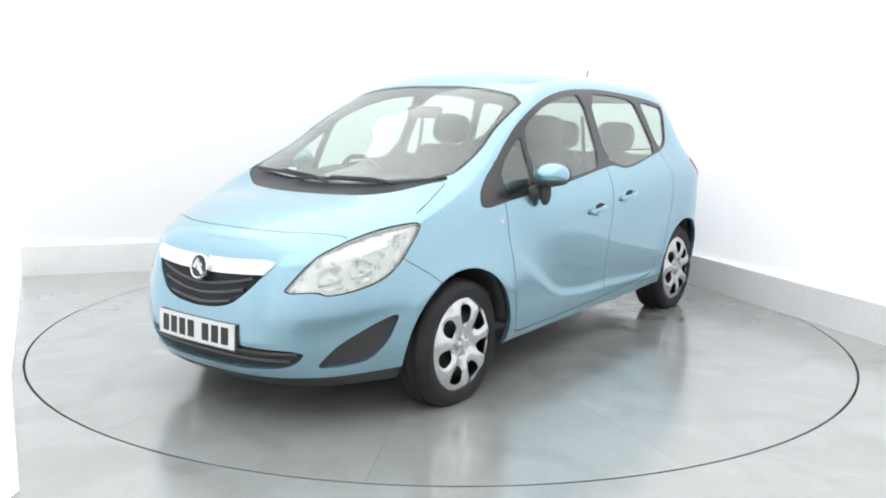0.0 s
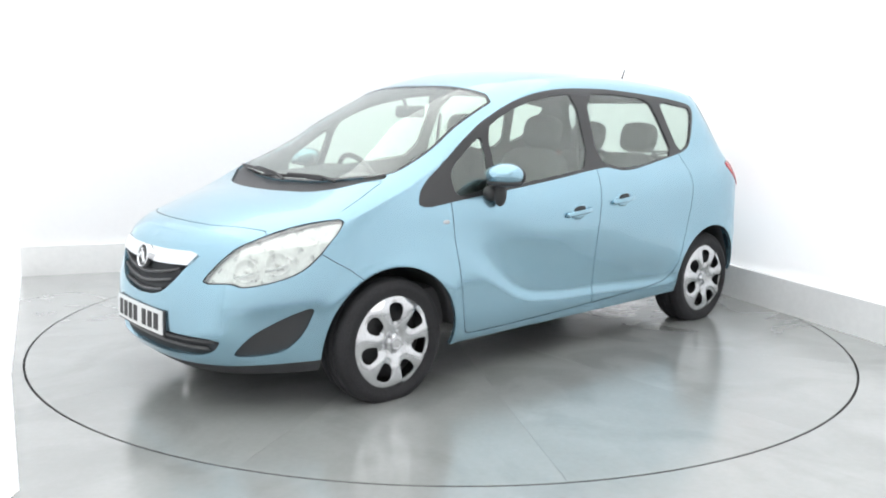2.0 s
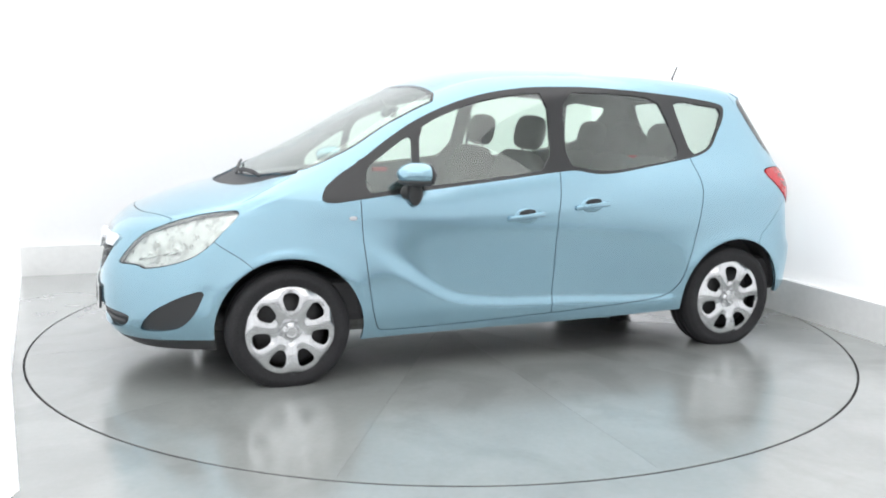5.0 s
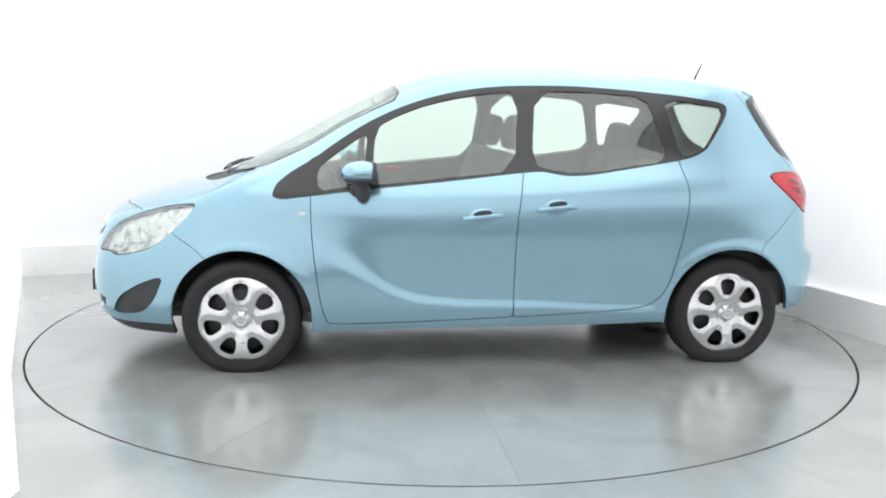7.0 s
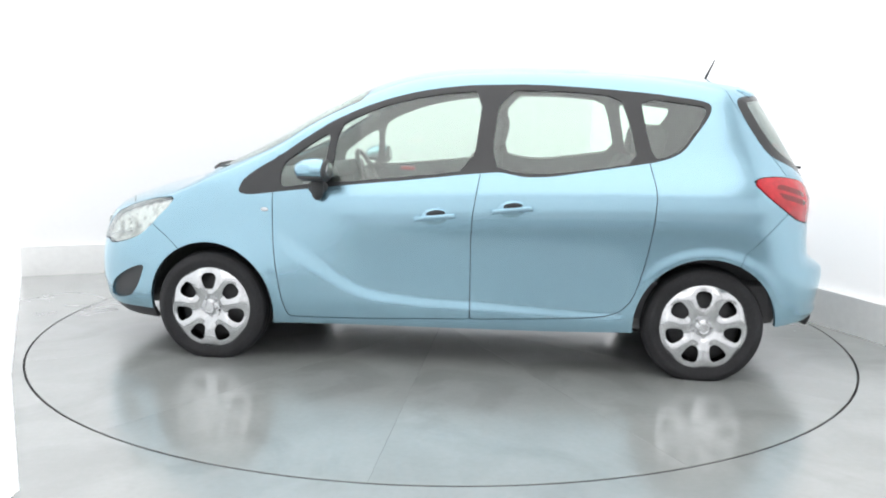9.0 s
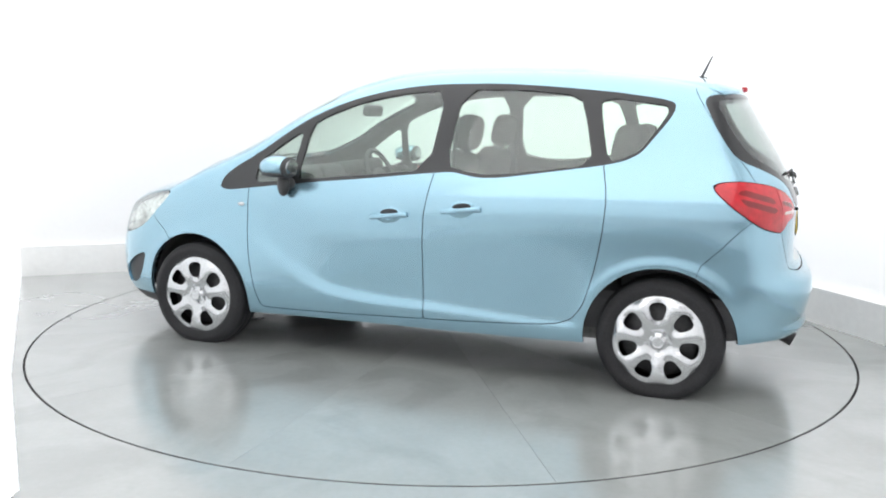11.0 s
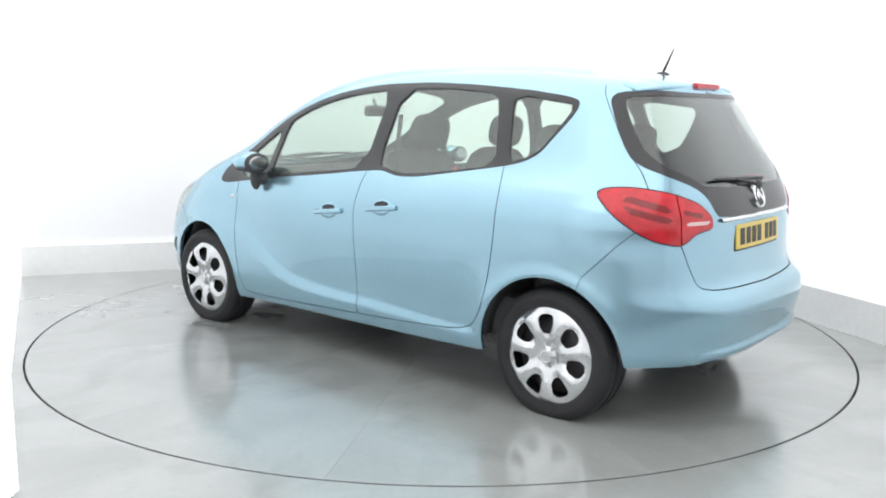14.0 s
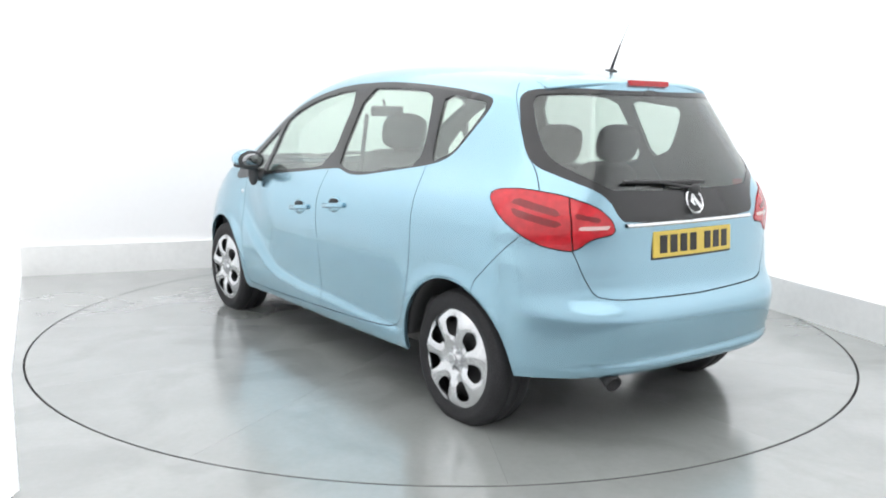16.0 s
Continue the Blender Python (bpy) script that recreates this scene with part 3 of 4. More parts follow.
WINDSCREEN = outline([(1.315, -.4), (1.315, 0), (1.29, .25), (1.236, .45), (1.16, .60), (1.08, .672), (1.0, .678), (.8, .664), (.654, .643), (.5, .634), (.338, .622), (.348, .3), (.352, 0),
                      (.352, -.4)], 1)


def half_skin():
    sk = Skin(P, N, ARC, TRI, BAND, "shell")
    for wx in WHEELS_X:
        near = sk.p[:, 2] < .8
        f = np.where(near, np.hypot(sk.p[:, 0] - wx, sk.p[:, 2] - .288) - .364, 1.0)
        f = sk.part_at(f, sk.band & True)
        sk.panel[(f[sk.t].mean(1) < 0) & sk.band] = "none"
    sk.claim("surround", SIDE_WINDOWS)
    for name, shape in (("pane_front", PANE_FRONT), ("pane_door", PANE_DOOR), ("pane_rear", PANE_REAR), ("pane_quarter", PANE_QUARTER)):
        sk.claim(name, shape, of=("surround",), offset=0.0 if name == "pane_front" else -.006)
    sk.claim("headlamp", HEADLAMP)
    sk.seam(HEADLAMP, half=.0055)
    sk.claim("tail_lamp", TAIL_LAMP)
    sk.seam(TAIL_LAMP, half=.006)
    sk.claim("tail_lamp_inner", lambda u, v: 4.652 + (1.04 - v) * .13 - u, of=("tail_lamp",))
    sk.claim("gap", lambda u, v: np.abs(4.652 + (1.04 - v) * .13 - u) - .0035, of=("tail_lamp_inner", "tail_lamp"))
    sk.claim("tail_lamp_clear", lambda u, v: np.maximum(np.abs(v - .918) - .008 - 0 * u, np.maximum(4.692 - u, u - 4.837)), of=("tail_lamp_inner",))
    for k in (-.022, .022):
        sk.claim("tail_lamp_dark", lambda u, v: np.maximum(np.abs(v - .975 + (u - 4.527) * .25 - k) - .014, np.hypot((u - 4.522) / 2.2, v - .975 + (u - 4.527) * .25) - .05), of=("tail_lamp",))
    sk.claim("tail_lamp_dark", lambda u, v: np.maximum(np.abs(v - .958 + (u - 4.727) * .2) - .010, np.maximum(4.675 - u, u - 4.792)), of=("tail_lamp_inner",))
    sk.claim("grille", GRILLE)
    sk.claim("chrome_bar", CHROME_BAR, of=("grille",))
    sk.claim("low_grille", LOW_GRILLE)
    sk.claim("fog_scoop", FOG_SCOOP)
    sk.claim("chin", CHIN)
    sk.claim("screen_frame", REAR_SCREEN)
    sk.claim("rear_pane", REAR_PANE, of=("screen_frame",))
    sk.claim("windscreen_frame", WINDSCREEN, False)
    sk.claim("windscreen", WINDSCREEN, False, of=("windscreen_frame",), offset=.016)
    sk.claim("cowl", COWL, False)
    sk.claim("bonnet", BONNET, False)
    sk.seam(BONNET, False, of=("shell", "bonnet"), half=.002)
    for name, shape in (("tailgate", TAILGATE), ("front_bumper", FRONT_BUMPER), ("rear_bumper", REAR_BUMPER), ("front_door", DOOR_FRONT), ("rear_door", DOOR_REAR)):
        sk.claim(name, shape)
        sk.seam(shape, half=.0015 if "bumper" in name else .0023, of=("shell", "tailgate", "front_bumper", "rear_bumper", "front_door", "rear_door"))
    sk.claim("front_bumper", lambda u, v: 1.72 - u, False)
    mid = sk.p[sk.t].mean(1)
    high = (sk.panel == "tailgate") & (mid[:, 2] > 1.25)
    sk.panel[high] = np.where(np.abs(mid[high, 1]) > .2, "gate_corner", "shell")
    return sk


def skin_point(s, z, push=0.0):
    """Place and normal on the flank at a way round the car and a height."""
    g, h = P.reshape(-1, LOW + TOP, 3)[:, :LOW], N.reshape(-1, LOW + TOP, 3)[:, :LOW]
    arc = ARC.reshape(-1, LOW + TOP)[:, 0]
    i = int(np.clip(np.searchsorted(arc, s) - 1, 0, len(arc) - 2))
    w = (s - arc[i]) / (arc[i + 1] - arc[i])
    p, n = [np.array([sum(v * np.interp(z, g[c, :, 2], q[c, :, k]) for c, v in ((i, 1 - w), (i + 1, w))) for k in range(3)]) for q in (g, h)]
    n /= np.linalg.norm(n)
    return Vector(p + n * push), Vector(n)


def wheel_parts(car):
    """Wheel at the origin, its outer face towards +y: steel rim, tyre, plastic cover with seven openings."""
    bm = bmesh.new()
    lathe(bm, [(.212, -.19), (.205, -.15), (.19, -.06), (.17, -.05), (.09, -.035), (.05, -.03), (.001, -.03)], 48)
    rim = bpy.data.meshes.new("wheel")
    for f in bm.faces:
        f.smooth = True
    bm.to_mesh(rim)
    bm.free()
    rim.materials.append(STEEL)
    bm = bmesh.new()
    lathe(bm, [(.21, -.185), (.235, -.198), (.275, -.202), (.298, -.190), (.308, -.165), (.311, -.13), (.308, -.128), (.308, -.122), (.311, -.12), (.312, -.075), (.308, -.073), (.308, -.067),
               (.311, -.065), (.307, -.036), (.300, -.018), (.292, -.010), (.286, -.0085), (.282, -.004), (.262, .003), (.258, .0015), (.240, .001), (.226, -.006), (.216, -.012), (.212, -.03)], 96, -.2855)
    tyre = bpy.data.meshes.new("tyre")
    for f in bm.faces:
        f.smooth = True
    bm.to_mesh(tyre)
    bm.free()
    tyre.materials.append(RUBBER)
    # cover: a dished polar sheet parted at the openings
    nr, na = 26, 168
    face = keyed([0, .012, .03, .012, .036, -.005, .052, -.005, .068, .004, .10, .010, .15, .012, .19, .008, .212, -.001, .222, -.008])
    rr, aa = np.linspace(.0008, .222, nr), np.linspace(0, 2 * math.pi, na, endpoint=False)
    R, A = np.meshgrid(rr, aa, indexing="ij")
    ridge = .010 * np.cos(7 * A + math.pi) * smooth(.06, .12, R) * smooth(.22, .19, R)
    pts = np.stack([R * np.sin(A), face(R) + ridge, R * np.cos(A)], -1)
    du, dv = np.gradient(pts, axis=0), np.roll(pts, -1, 1) - np.roll(pts, 1, 1)
    nor = np.cross(dv, du)
    nor *= np.sign(nor[..., 1:2] + 1e-12)
    nor /= np.maximum(np.linalg.norm(nor, axis=-1, keepdims=True), 1e-12)
    idx = np.arange(nr * na).reshape(nr, na)
    a, b, c, d = idx[:-1].ravel(), idx[1:].ravel(), np.roll(idx, -1, 1)[1:].ravel(), np.roll(idx, -1, 1)[:-1].ravel()
    tris = np.concatenate([np.stack([a, b, c], -1), np.stack([a, c, d], -1)])
    sk = Skin(pts.reshape(-1, 3), nor.reshape(-1, 3), np.zeros(nr * na), tris, np.ones(len(tris), bool), "cover")
    for i in range(7):
        t = 2 * math.pi * i / 7
        x, z = sk.p[:, 0], sk.p[:, 2]
        u, v = x * math.cos(t) - z * math.sin(t), x * math.sin(t) + z * math.cos(t) - .149
        w = .038 * (1 + .30 * np.clip(v / .045, -1, .4))
        f = ((np.abs(u) / w) ** 3 + (np.abs(v) / .045) ** 3) - 1
        f = sk.part_at(f, sk.panel == "cover")
        sk.panel[(f[sk.t].mean(1) < 0)] = "none"
    cover = sk.mesh("wheel_cover", ["cover"], [SILVER], .006, lining=False)
    bm = bmesh.new()
    lathe(bm, [(.030, .006), (.030, .0165), (.026, .0185), (.022, .017), (.001, .017)], 32)
    for i in range(5):
        t = 2 * math.pi * (i + .5) / 5
        rod(bm, (.043 * math.sin(t), .0, .043 * math.cos(t)), (.043 * math.sin(t), .009, .043 * math.cos(t)), .008, .007, 8)
    boss = bpy.data.meshes.new("hub_boss")
    bm.to_mesh(boss)
    bm.free()
    boss.materials.append(SILVER)
    for wx in WHEELS_X:
        for side in (1, -1):
            w = new("wheel", rim)
            w.parent = car
            w.matrix_basis = pose(wx, side * .832, .2855, 0, 0, 0 if side > 0 else 180)
            for nm, me, lab in (("tyre", tyre, "black rubber tyre"), ("wheel_cover", cover, "silver seven-hole plastic wheel cover"), ("hub_boss", boss, "")):
                o = new(nm, me)
                o.parent = w
                if lab:
                    o["label"] = lab
                if nm != "tyre":
                    o.matrix_basis = pose(0, 0, 0, 0, 0 if wx > 0 else 3, 0)


def seat(car, name, x, y, width, z=.52, height=.62, headrest=True):
    bm = bmesh.new()
    box(bm, (x, y, z), (.5, width, .16), .05, (0, -8, 0), 3)
    base = part(name, bm, SEAT, car, "charcoal cloth seat", True)
    bm = bmesh.new()
    pillow(bm, (x - .30, y, z + height / 2), (.16, width, height + .04), (0, -16, 0), 5.0)
    part("backrest", bm, SEAT, base, "", True)
    if headrest:
        bm = bmesh.new()
        pillow(bm, (x - .435, y, z + height + .115), (.12, .27, .20), (0, -12, 0), 3.2)
        part("headrest", bm, SEAT, base, "grey cloth headrest", True)
        for s in (-1, 1):
            bm = bmesh.new()
            rod(bm, (x - .40, y + s * .06, z + height - .06), (x - .43, y + s * .06, z + height + .06), .006)
            part("headrest_post", bm, CHROME, base, "chrome headrest post")
    return base


def interior(car):
    bm = bmesh.new()
    box(bm, (-.35, 0, .40), (3.0, 1.50, .22), .05)
    part("floor_pan", bm, LINING, car, "dark carpeted cabin floor")
    bm = bmesh.new()
    box(bm, (-.2, 0, .275), (2.15, 1.40, .10), .04)
    box(bm, (1.17, 0, .33), (.75, 1.0, .16), .04)
    box(bm, (-1.72, 0, .33), (.55, 1.0, .12), .05)
    box(bm, (1.5, 0, .26), (.5, .9, .1), .04)
    rod(bm, (1.17, -.7, .29), (1.17, .7, .29), .04)
    rod(bm, (-1.47, -.7, .29), (-1.47, .7, .29), .05)
    rod(bm, (.8, .15, .2), (-1.6, .3, .24), .03)
    part("underbody", bm, UNDERSIDE, car, "grey underbody with axles and exhaust pipe")
    bm = bmesh.new()
    box(bm, (1.0, 0, .86), (.62, 1.42, .26), .08, (0, 6, 0), 4)
    box(bm, (.70, -.36, .99), (.22, .40, .09), .04, (0, 8, 0), 3)
    box(bm, (.74, 0, .80), (.20, .30, .42), .05, (0, 14, 0), 3)
    dash = part("dashboard", bm, LINING, car, "dark grey moulded dashboard", True)
    bm = bmesh.new()
    lathe(bm, [(.185 + .016 * math.cos(a), .016 * math.sin(a)) for a in np.linspace(0, 2 * math.pi, 9)], 40)
    rod(bm, (-.18, 0, 0), (.18, 0, 0), .014)
    rod(bm, (0, 0, -.18), (0, 0, 0), .014)
    ball(bm, (0, -.01, 0), (.14, .07, .13), 14)
    bmesh.ops.transform(bm, matrix=pose(.52, -.36, .93, 0, 0, 90) @ pose(0, 0, 0, 24), verts=bm.verts)
    part("steering_wheel", bm, PLASTIC, dash, "black steering wheel", True)
    for y in (.36, -.36):
        seat(car, "front_seat", .10, y, .50)
    for y in (.43, 0, -.43):
        seat(car, "rear_seat", -.78, y, .42, .55, .55)
    bm = bmesh.new()
    box(bm, (-1.62, 0, .60), (.75, 1.30, .42), .05)
    part("boot_lining", bm, LINING, car, "grey boot lining")
    bm = bmesh.new()
    box(bm, (.42, 0, 1.365), (.04, .24, .07), .02, (0, -10, 0))
    rod(bm, (.44, 0, 1.38), (.47, 0, 1.44), .01)
    part("inner_mirror", bm, PLASTIC, car, "black interior mirror")
    for y in (.62, -.62):
        bm = bmesh.new()
        rod(bm, (-.35, y * .99, 1.35), (-.33, y * 1.1, .75), .012)
        part("seat_belt", bm, SEAT, car, "dark seat belt")
    bm = bmesh.new()
    box(bm, (.30, -.60, .98), (.10, .03, .025), .008)
    part("door_pull", bm, RED_BELT, car, "red marker on the far door top")


def fittings(car, sk, doors):
    # wheel housings
    for wx in WHEELS_X:
        for side in (1, -1):
            bm = bmesh.new()
            n = 28
            rows = []
            for i in range(n + 1):
                a = radians(4 + 172 * i / n)
                x, z = wx + .378 * math.cos(a), .288 + .378 * math.sin(a)
                edge = .835 - .12 * float(smooth(1.2, 1.54, x)) - .06 * float(smooth(-1.55, -1.83, x))
                rows.append([bm.verts.new((x, side * y, z)) for y in (edge, edge - .06, .62, .50)] + [bm.verts.new((wx + .05 * math.cos(a), side * .50, .288 + .05 * math.sin(a)))])
            for p, q in zip(rows, rows[1:]):
                for j in range(4):
                    bm.faces.new((p[j], p[j + 1], q[j + 1], q[j]))
            o = part("wheel_housing", bm, PLASTIC, car, "black wheel-arch liner", True)
            o.modifiers.new("thick", "SOLIDIFY").thickness = .006
    # headlamps: reflector bowls and bulbs behind the clear cover
    for side in (1, -1):
        m = Matrix.Diagonal((1, side, 1, 1))
        lamp = part("headlamp", sk.mesh("headlamp", ["headlamp"], [LAMP_GLASS], .004, sides=(side,), lining=False), None, car, "large clear swept-back headlamp")
        inner = sk.mesh("reflector", ["headlamp"], [REFLECTOR], .006, -.024, sides=(side,), lining=False)
        part("reflector", inner, None, lamp, "silver lamp reflector")
        for s, z, r in ((.66, .668, .056), (.80, .698, .056)):
            p, nrm = skin_point(s, z, -.016)
            bm = bmesh.new()
            lathe(bm, [(r, .002), (r * .96, .005), (r * .8, -.002), (r * .5, -.008), (.012, -.012), (.010, .002), (.001, .004)], 28)
            q = Vector(nrm).to_track_quat("Y", "Z").to_matrix().to_4x4()
            bmesh.ops.transform(bm, matrix=m @ Matrix.Translation(p) @ q, verts=bm.verts)
            if side < 0:
                bmesh.ops.reverse_faces(bm, faces=bm.faces)
            part("lamp_bowl", bm, REFLECTOR, lamp, "chrome reflector bowl", True)
            a, na = skin_point(s - .05, z - .032, -.010)
            b, nb = skin_point(s + .045, z - .008, -.010)
            bm = bmesh.new()
            rod(bm, m @ a, m @ b, .006, .004, 8)
            part("lamp_strip", bm, CHROME, lamp, "bright strip inside the lamp", True)
        tl = part("tail_lamp", sk.mesh("tail_lamp", ["tail_lamp"], [RED], .02, .004, sides=(side,), lining=False), None, car, "glossy red wrap-round tail lamp")
        part("inner_lens", sk.mesh("inner_lens", ["tail_lamp_inner"], [RED], .02, .003, sides=(side,), lining=False), None, tl)
        part("reversing_lens", sk.mesh("reversing_lens", ["tail_lamp_clear"], [CLEAR_LENS], .02, .004, sides=(side,), lining=False), None, tl, "pale reversing lamp strip")
        part("brake_lens", sk.mesh("brake_lens", ["tail_lamp_dark"], [DARK_RED], .02, .004, sides=(side,), lining=False), None, tl, "deep red brake lamp")
        part("fog_scoop", sk.mesh("fog_scoop", ["fog_scoop"], [PLASTIC], .014, -.018, sides=(side,), lining=False), None, car, "black plastic fog-lamp recess")
        # outside mirror
        bm = bmesh.new()
        ball(bm, (0.555, .925, 1.062), (.215, .185, .122), 28)
        for v in bm.verts:
            if v.co.x < .495:
                v.co.x = .495 + (v.co.x - .495) * .25
            if v.co.z < 1.03:
                v.co.z = 1.03 + (v.co.z - 1.03) * .35
        bmesh.ops.transform(bm, matrix=m, verts=bm.verts)
        if side < 0:
            bmesh.ops.reverse_faces(bm, faces=bm.faces)
        mirror = part("door_mirror", bm, PAINT, car, "body-coloured door mirror on a black foot", True)
        bm = bmesh.new()
        ball(bm, (0.558, .925, 1.026), (.19, .168, .045), 20)
        ball(bm, (0.496, .925, 1.058), (.045, .170, .116), 24)
        ball(bm, (0.550, .890, .965), (.072, .060, .13), 18)
        ball(bm, (0.560, .84, .965), (.11, .09, .08), 16)
        bmesh.ops.transform(bm, matrix=m, verts=bm.verts)
        part("mirror_foot", bm, PLASTIC, mirror, "black plastic mirror foot", True)
        bm = bmesh.new()
        ball(bm, (0.478, .925, 1.060), (.02, .130, .080), 24)
        bmesh.ops.transform(bm, matrix=m, verts=bm.verts)
        part("darkened_mirror_glass", bm, MIRROR, mirror, "mirror glass with a dark reflection put into its tint", True)
        # handles: a dish, a dark ball painted as its shade, a bar across it
        for door, s, z in ((doors[("front_door", side)], 2.652, .832), (doors[("rear_door", side)], 3.05, .880)):
            p, nrm = skin_point(s, z)
            q = pose(*p) @ pose(0, 0, 0, 0, 6, 0)
            bm = bmesh.new()
            ball(bm, (0, -.003, 0), (.15, .022, .088), 22)
            bmesh.ops.transform(bm, matrix=m @ q, verts=bm.verts)
            dish = part("handle_dish", bm, PAINT, door, "recessed body-coloured handle dish", True)
            bm = bmesh.new()
            ball(bm, (-.005, .004, .016), (.10, .021, .034), 16)
            bmesh.ops.transform(bm, matrix=m @ q, verts=bm.verts)
            part("handle_shade", bm, GAP, door, "dark ball painted as the shade behind the handle", True)
            bm = bmesh.new()
            box(bm, (0, .026, -.004), (.215, .020, .028), .009, (0, 0, 0), 3)
            for v in bm.verts:
                v.co.y -= .020 * (abs(v.co.x) / .1075) ** 2
            bmesh.ops.transform(bm, matrix=m @ q, verts=bm.verts)
            part("handle", bm, PAINT, door, "body-coloured bar handle", True)
        # indicator on the wing
        p, nrm = skin_point(1.722, .838)
        bm = bmesh.new()
        ball(bm, (p.x, p.y, p.z), (.045, .012, .022), 14)
        bmesh.ops.transform(bm, matrix=m, verts=bm.verts)
        part("side_indicator", bm, AMBER, car, "small clear side indicator", True)
    # grille: dark opening, slats and a chrome bar with a round badge
    g = part("grille", sk.mesh("grille", ["grille"], [GAP], .016, -.020, sides=(1, -1), lining=False), None, car, "black slatted front grille")
    part("chrome_bar", sk.mesh("chrome_bar", ["chrome_bar"], [CHROME], .035, .008, sides=(1, -1), lining=False), None, g, "broad chrome bar across the grille")
    for z, reach in ((.628, .31), (.588, .265), (.548, .20)):
        bm = bmesh.new()
        rows = []
        for s in np.linspace(-reach, reach, 25):
            p, nrm = skin_point(abs(s), z - .020 + .048 * (abs(s) / .31) ** 1.6, -.006)
            p.y *= 1 if s >= 0 else -1
            rows.append([bm.verts.new(p + Vector(o)) for o in ((.0, 0, .006), (.004, 0, 0), (0, 0, -.007), (-.035, 0, -.007), (-.035, 0, .006))])
        for a, b in zip(rows, rows[1:]):
            for j in range(5):
                bm.faces.new((a[j], a[(j + 1) % 5], b[(j + 1) % 5], b[j]))
        part("slat", bm, SLAT, g)
    low = part("low_grille", sk.mesh("low_grille", ["low_grille"], [GAP], .016, -.020, sides=(1, -1), lining=False), None, car, "black lower air intake")
    for z, reach in ((.338, .53), (.305, .50)):
        bm = bmesh.new()
        rows = []
        for s in np.linspace(-reach, reach, 31):
            p, nrm = skin_point(abs(s), z, -.014)
            p.y *= 1 if s >= 0 else -1
            rows.append([bm.verts.new(p + Vector(o)) for o in ((0, 0, .006), (0, 0, -.006), (-.025, 0, -.006), (-.025, 0, .006))])
        for a, b in zip(rows, rows[1:]):
            for j in range(4):
                bm.faces.new((a[j], a[(j + 1) % 4], b[(j + 1) % 4], b[j]))
        part("slat", bm, SLAT, low)
    for name, x, z, r, parent, yaw, tilt in (("front_badge", 2.028, .678, .058, g, -90, 12), ("rear_badge", -2.062, 1.003, .056, None, 90, 20)):
        bm = bmesh.new()
        lathe(bm, [(r, -.012), (r, .008), (r * .93, .013), (r * .84, .010), (r * .8, .005), (r * .55, .007), (.001, .009)], 40)
        box(bm, (-r * .12, .010, 0), (r * .34, .008, r * 1.35), .003, (0, 38, 0))
        box(bm, (r * .28, .010, r * .2), (r * .34, .008, r * .8), .003, (0, -30, 0))
        q = pose(x, 0, z, 0, 0, yaw) @ pose(0, 0, 0, tilt)
        bmesh.ops.transform(bm, matrix=q, verts=bm.verts)
        badge = part(name, bm, CHROME, parent or car, "round chrome badge")
        bm = bmesh.new()
        lathe(bm, [(r * .82, .0), (r * .80, .0078), (.001, .0078)], 32)
        bmesh.ops.transform(bm, matrix=q, verts=bm.verts)
        part("badge_field", bm, STEEL, badge, "dark badge field")
    # number plates with plain bars, bowed with the panel behind them
    def bend(bm, name):
        cuts = [e for e in bm.edges if abs(e.verts[0].co.x - e.verts[1].co.x) > .2]
        bmesh.ops.subdivide_edges(bm, edges=cuts, cuts=9, use_grid_fill=True)
        for v in bm.verts:
            v.co.y -= (.011 if "rear" in name else .010) * (v.co.x / .26) ** 2
    for name, x, z, w, h, mat, yaw, tilt, label in (("front_plate", 2.072, .402, .52, .111, WHITE_PLATE, -90, 2, "white front plate with dark bars"),
                                                    ("rear_plate", -2.084, .835, .52, .111, YELLOW_PLATE, 90, 4, "yellow rear plate with dark bars")):
        q = pose(x, 0, z, 0, 0, yaw) @ pose(0, 0, 0, tilt)
        bm = bmesh.new()
        box(bm, (0, 0, 0), (w, .008, h), .003)
        bend(bm, name)
        bmesh.ops.transform(bm, matrix=q, verts=bm.verts)
        plate = part(name, bm, mat, car, label)
        for k in range(7):
            bm = bmesh.new()
            box(bm, (-.205 + .062 * k + (.036 if k > 2 else 0), .0048, 0), (.043, .003, .076), .001)
            bend(bm, name)
            bmesh.ops.transform(bm, matrix=q, verts=bm.verts)
            part("plate_bar", bm, INK, plate)
        bm = bmesh.new()
        box(bm, (0, -.008, -.005), (w + .012, .012, h + .010), .004)
        bend(bm, name)
        bmesh.ops.transform(bm, matrix=q, verts=bm.verts)
        part("plate_holder", bm, PLASTIC, plate, "black plate holder")
    # chrome strip over the rear plate
    bm = bmesh.new()
    rows = []
    for s in np.linspace(-1, 1, 31):
        p, nrm = skin_point(ARC.max() - abs(s) * .41, .922, .006)
        p.y = abs(p.y) * (1 if s >= 0 else -1)
        rows.append([bm.verts.new(p + Vector(o)) for o in ((0, 0, .009), (-.008, 0, .002), (-.006, 0, -.008), (.02, 0, -.008), (.02, 0, .009))])
    for a, b in zip(rows, rows[1:]):
        for j in range(5):
            bm.faces.new((a[j], a[(j + 1) % 5], b[(j + 1) % 5], b[j]))
    bmesh.ops.recalc_face_normals(bm, faces=bm.faces)
    part("chrome_strip", bm, CHROME, car, "chrome strip above the rear plate", True)
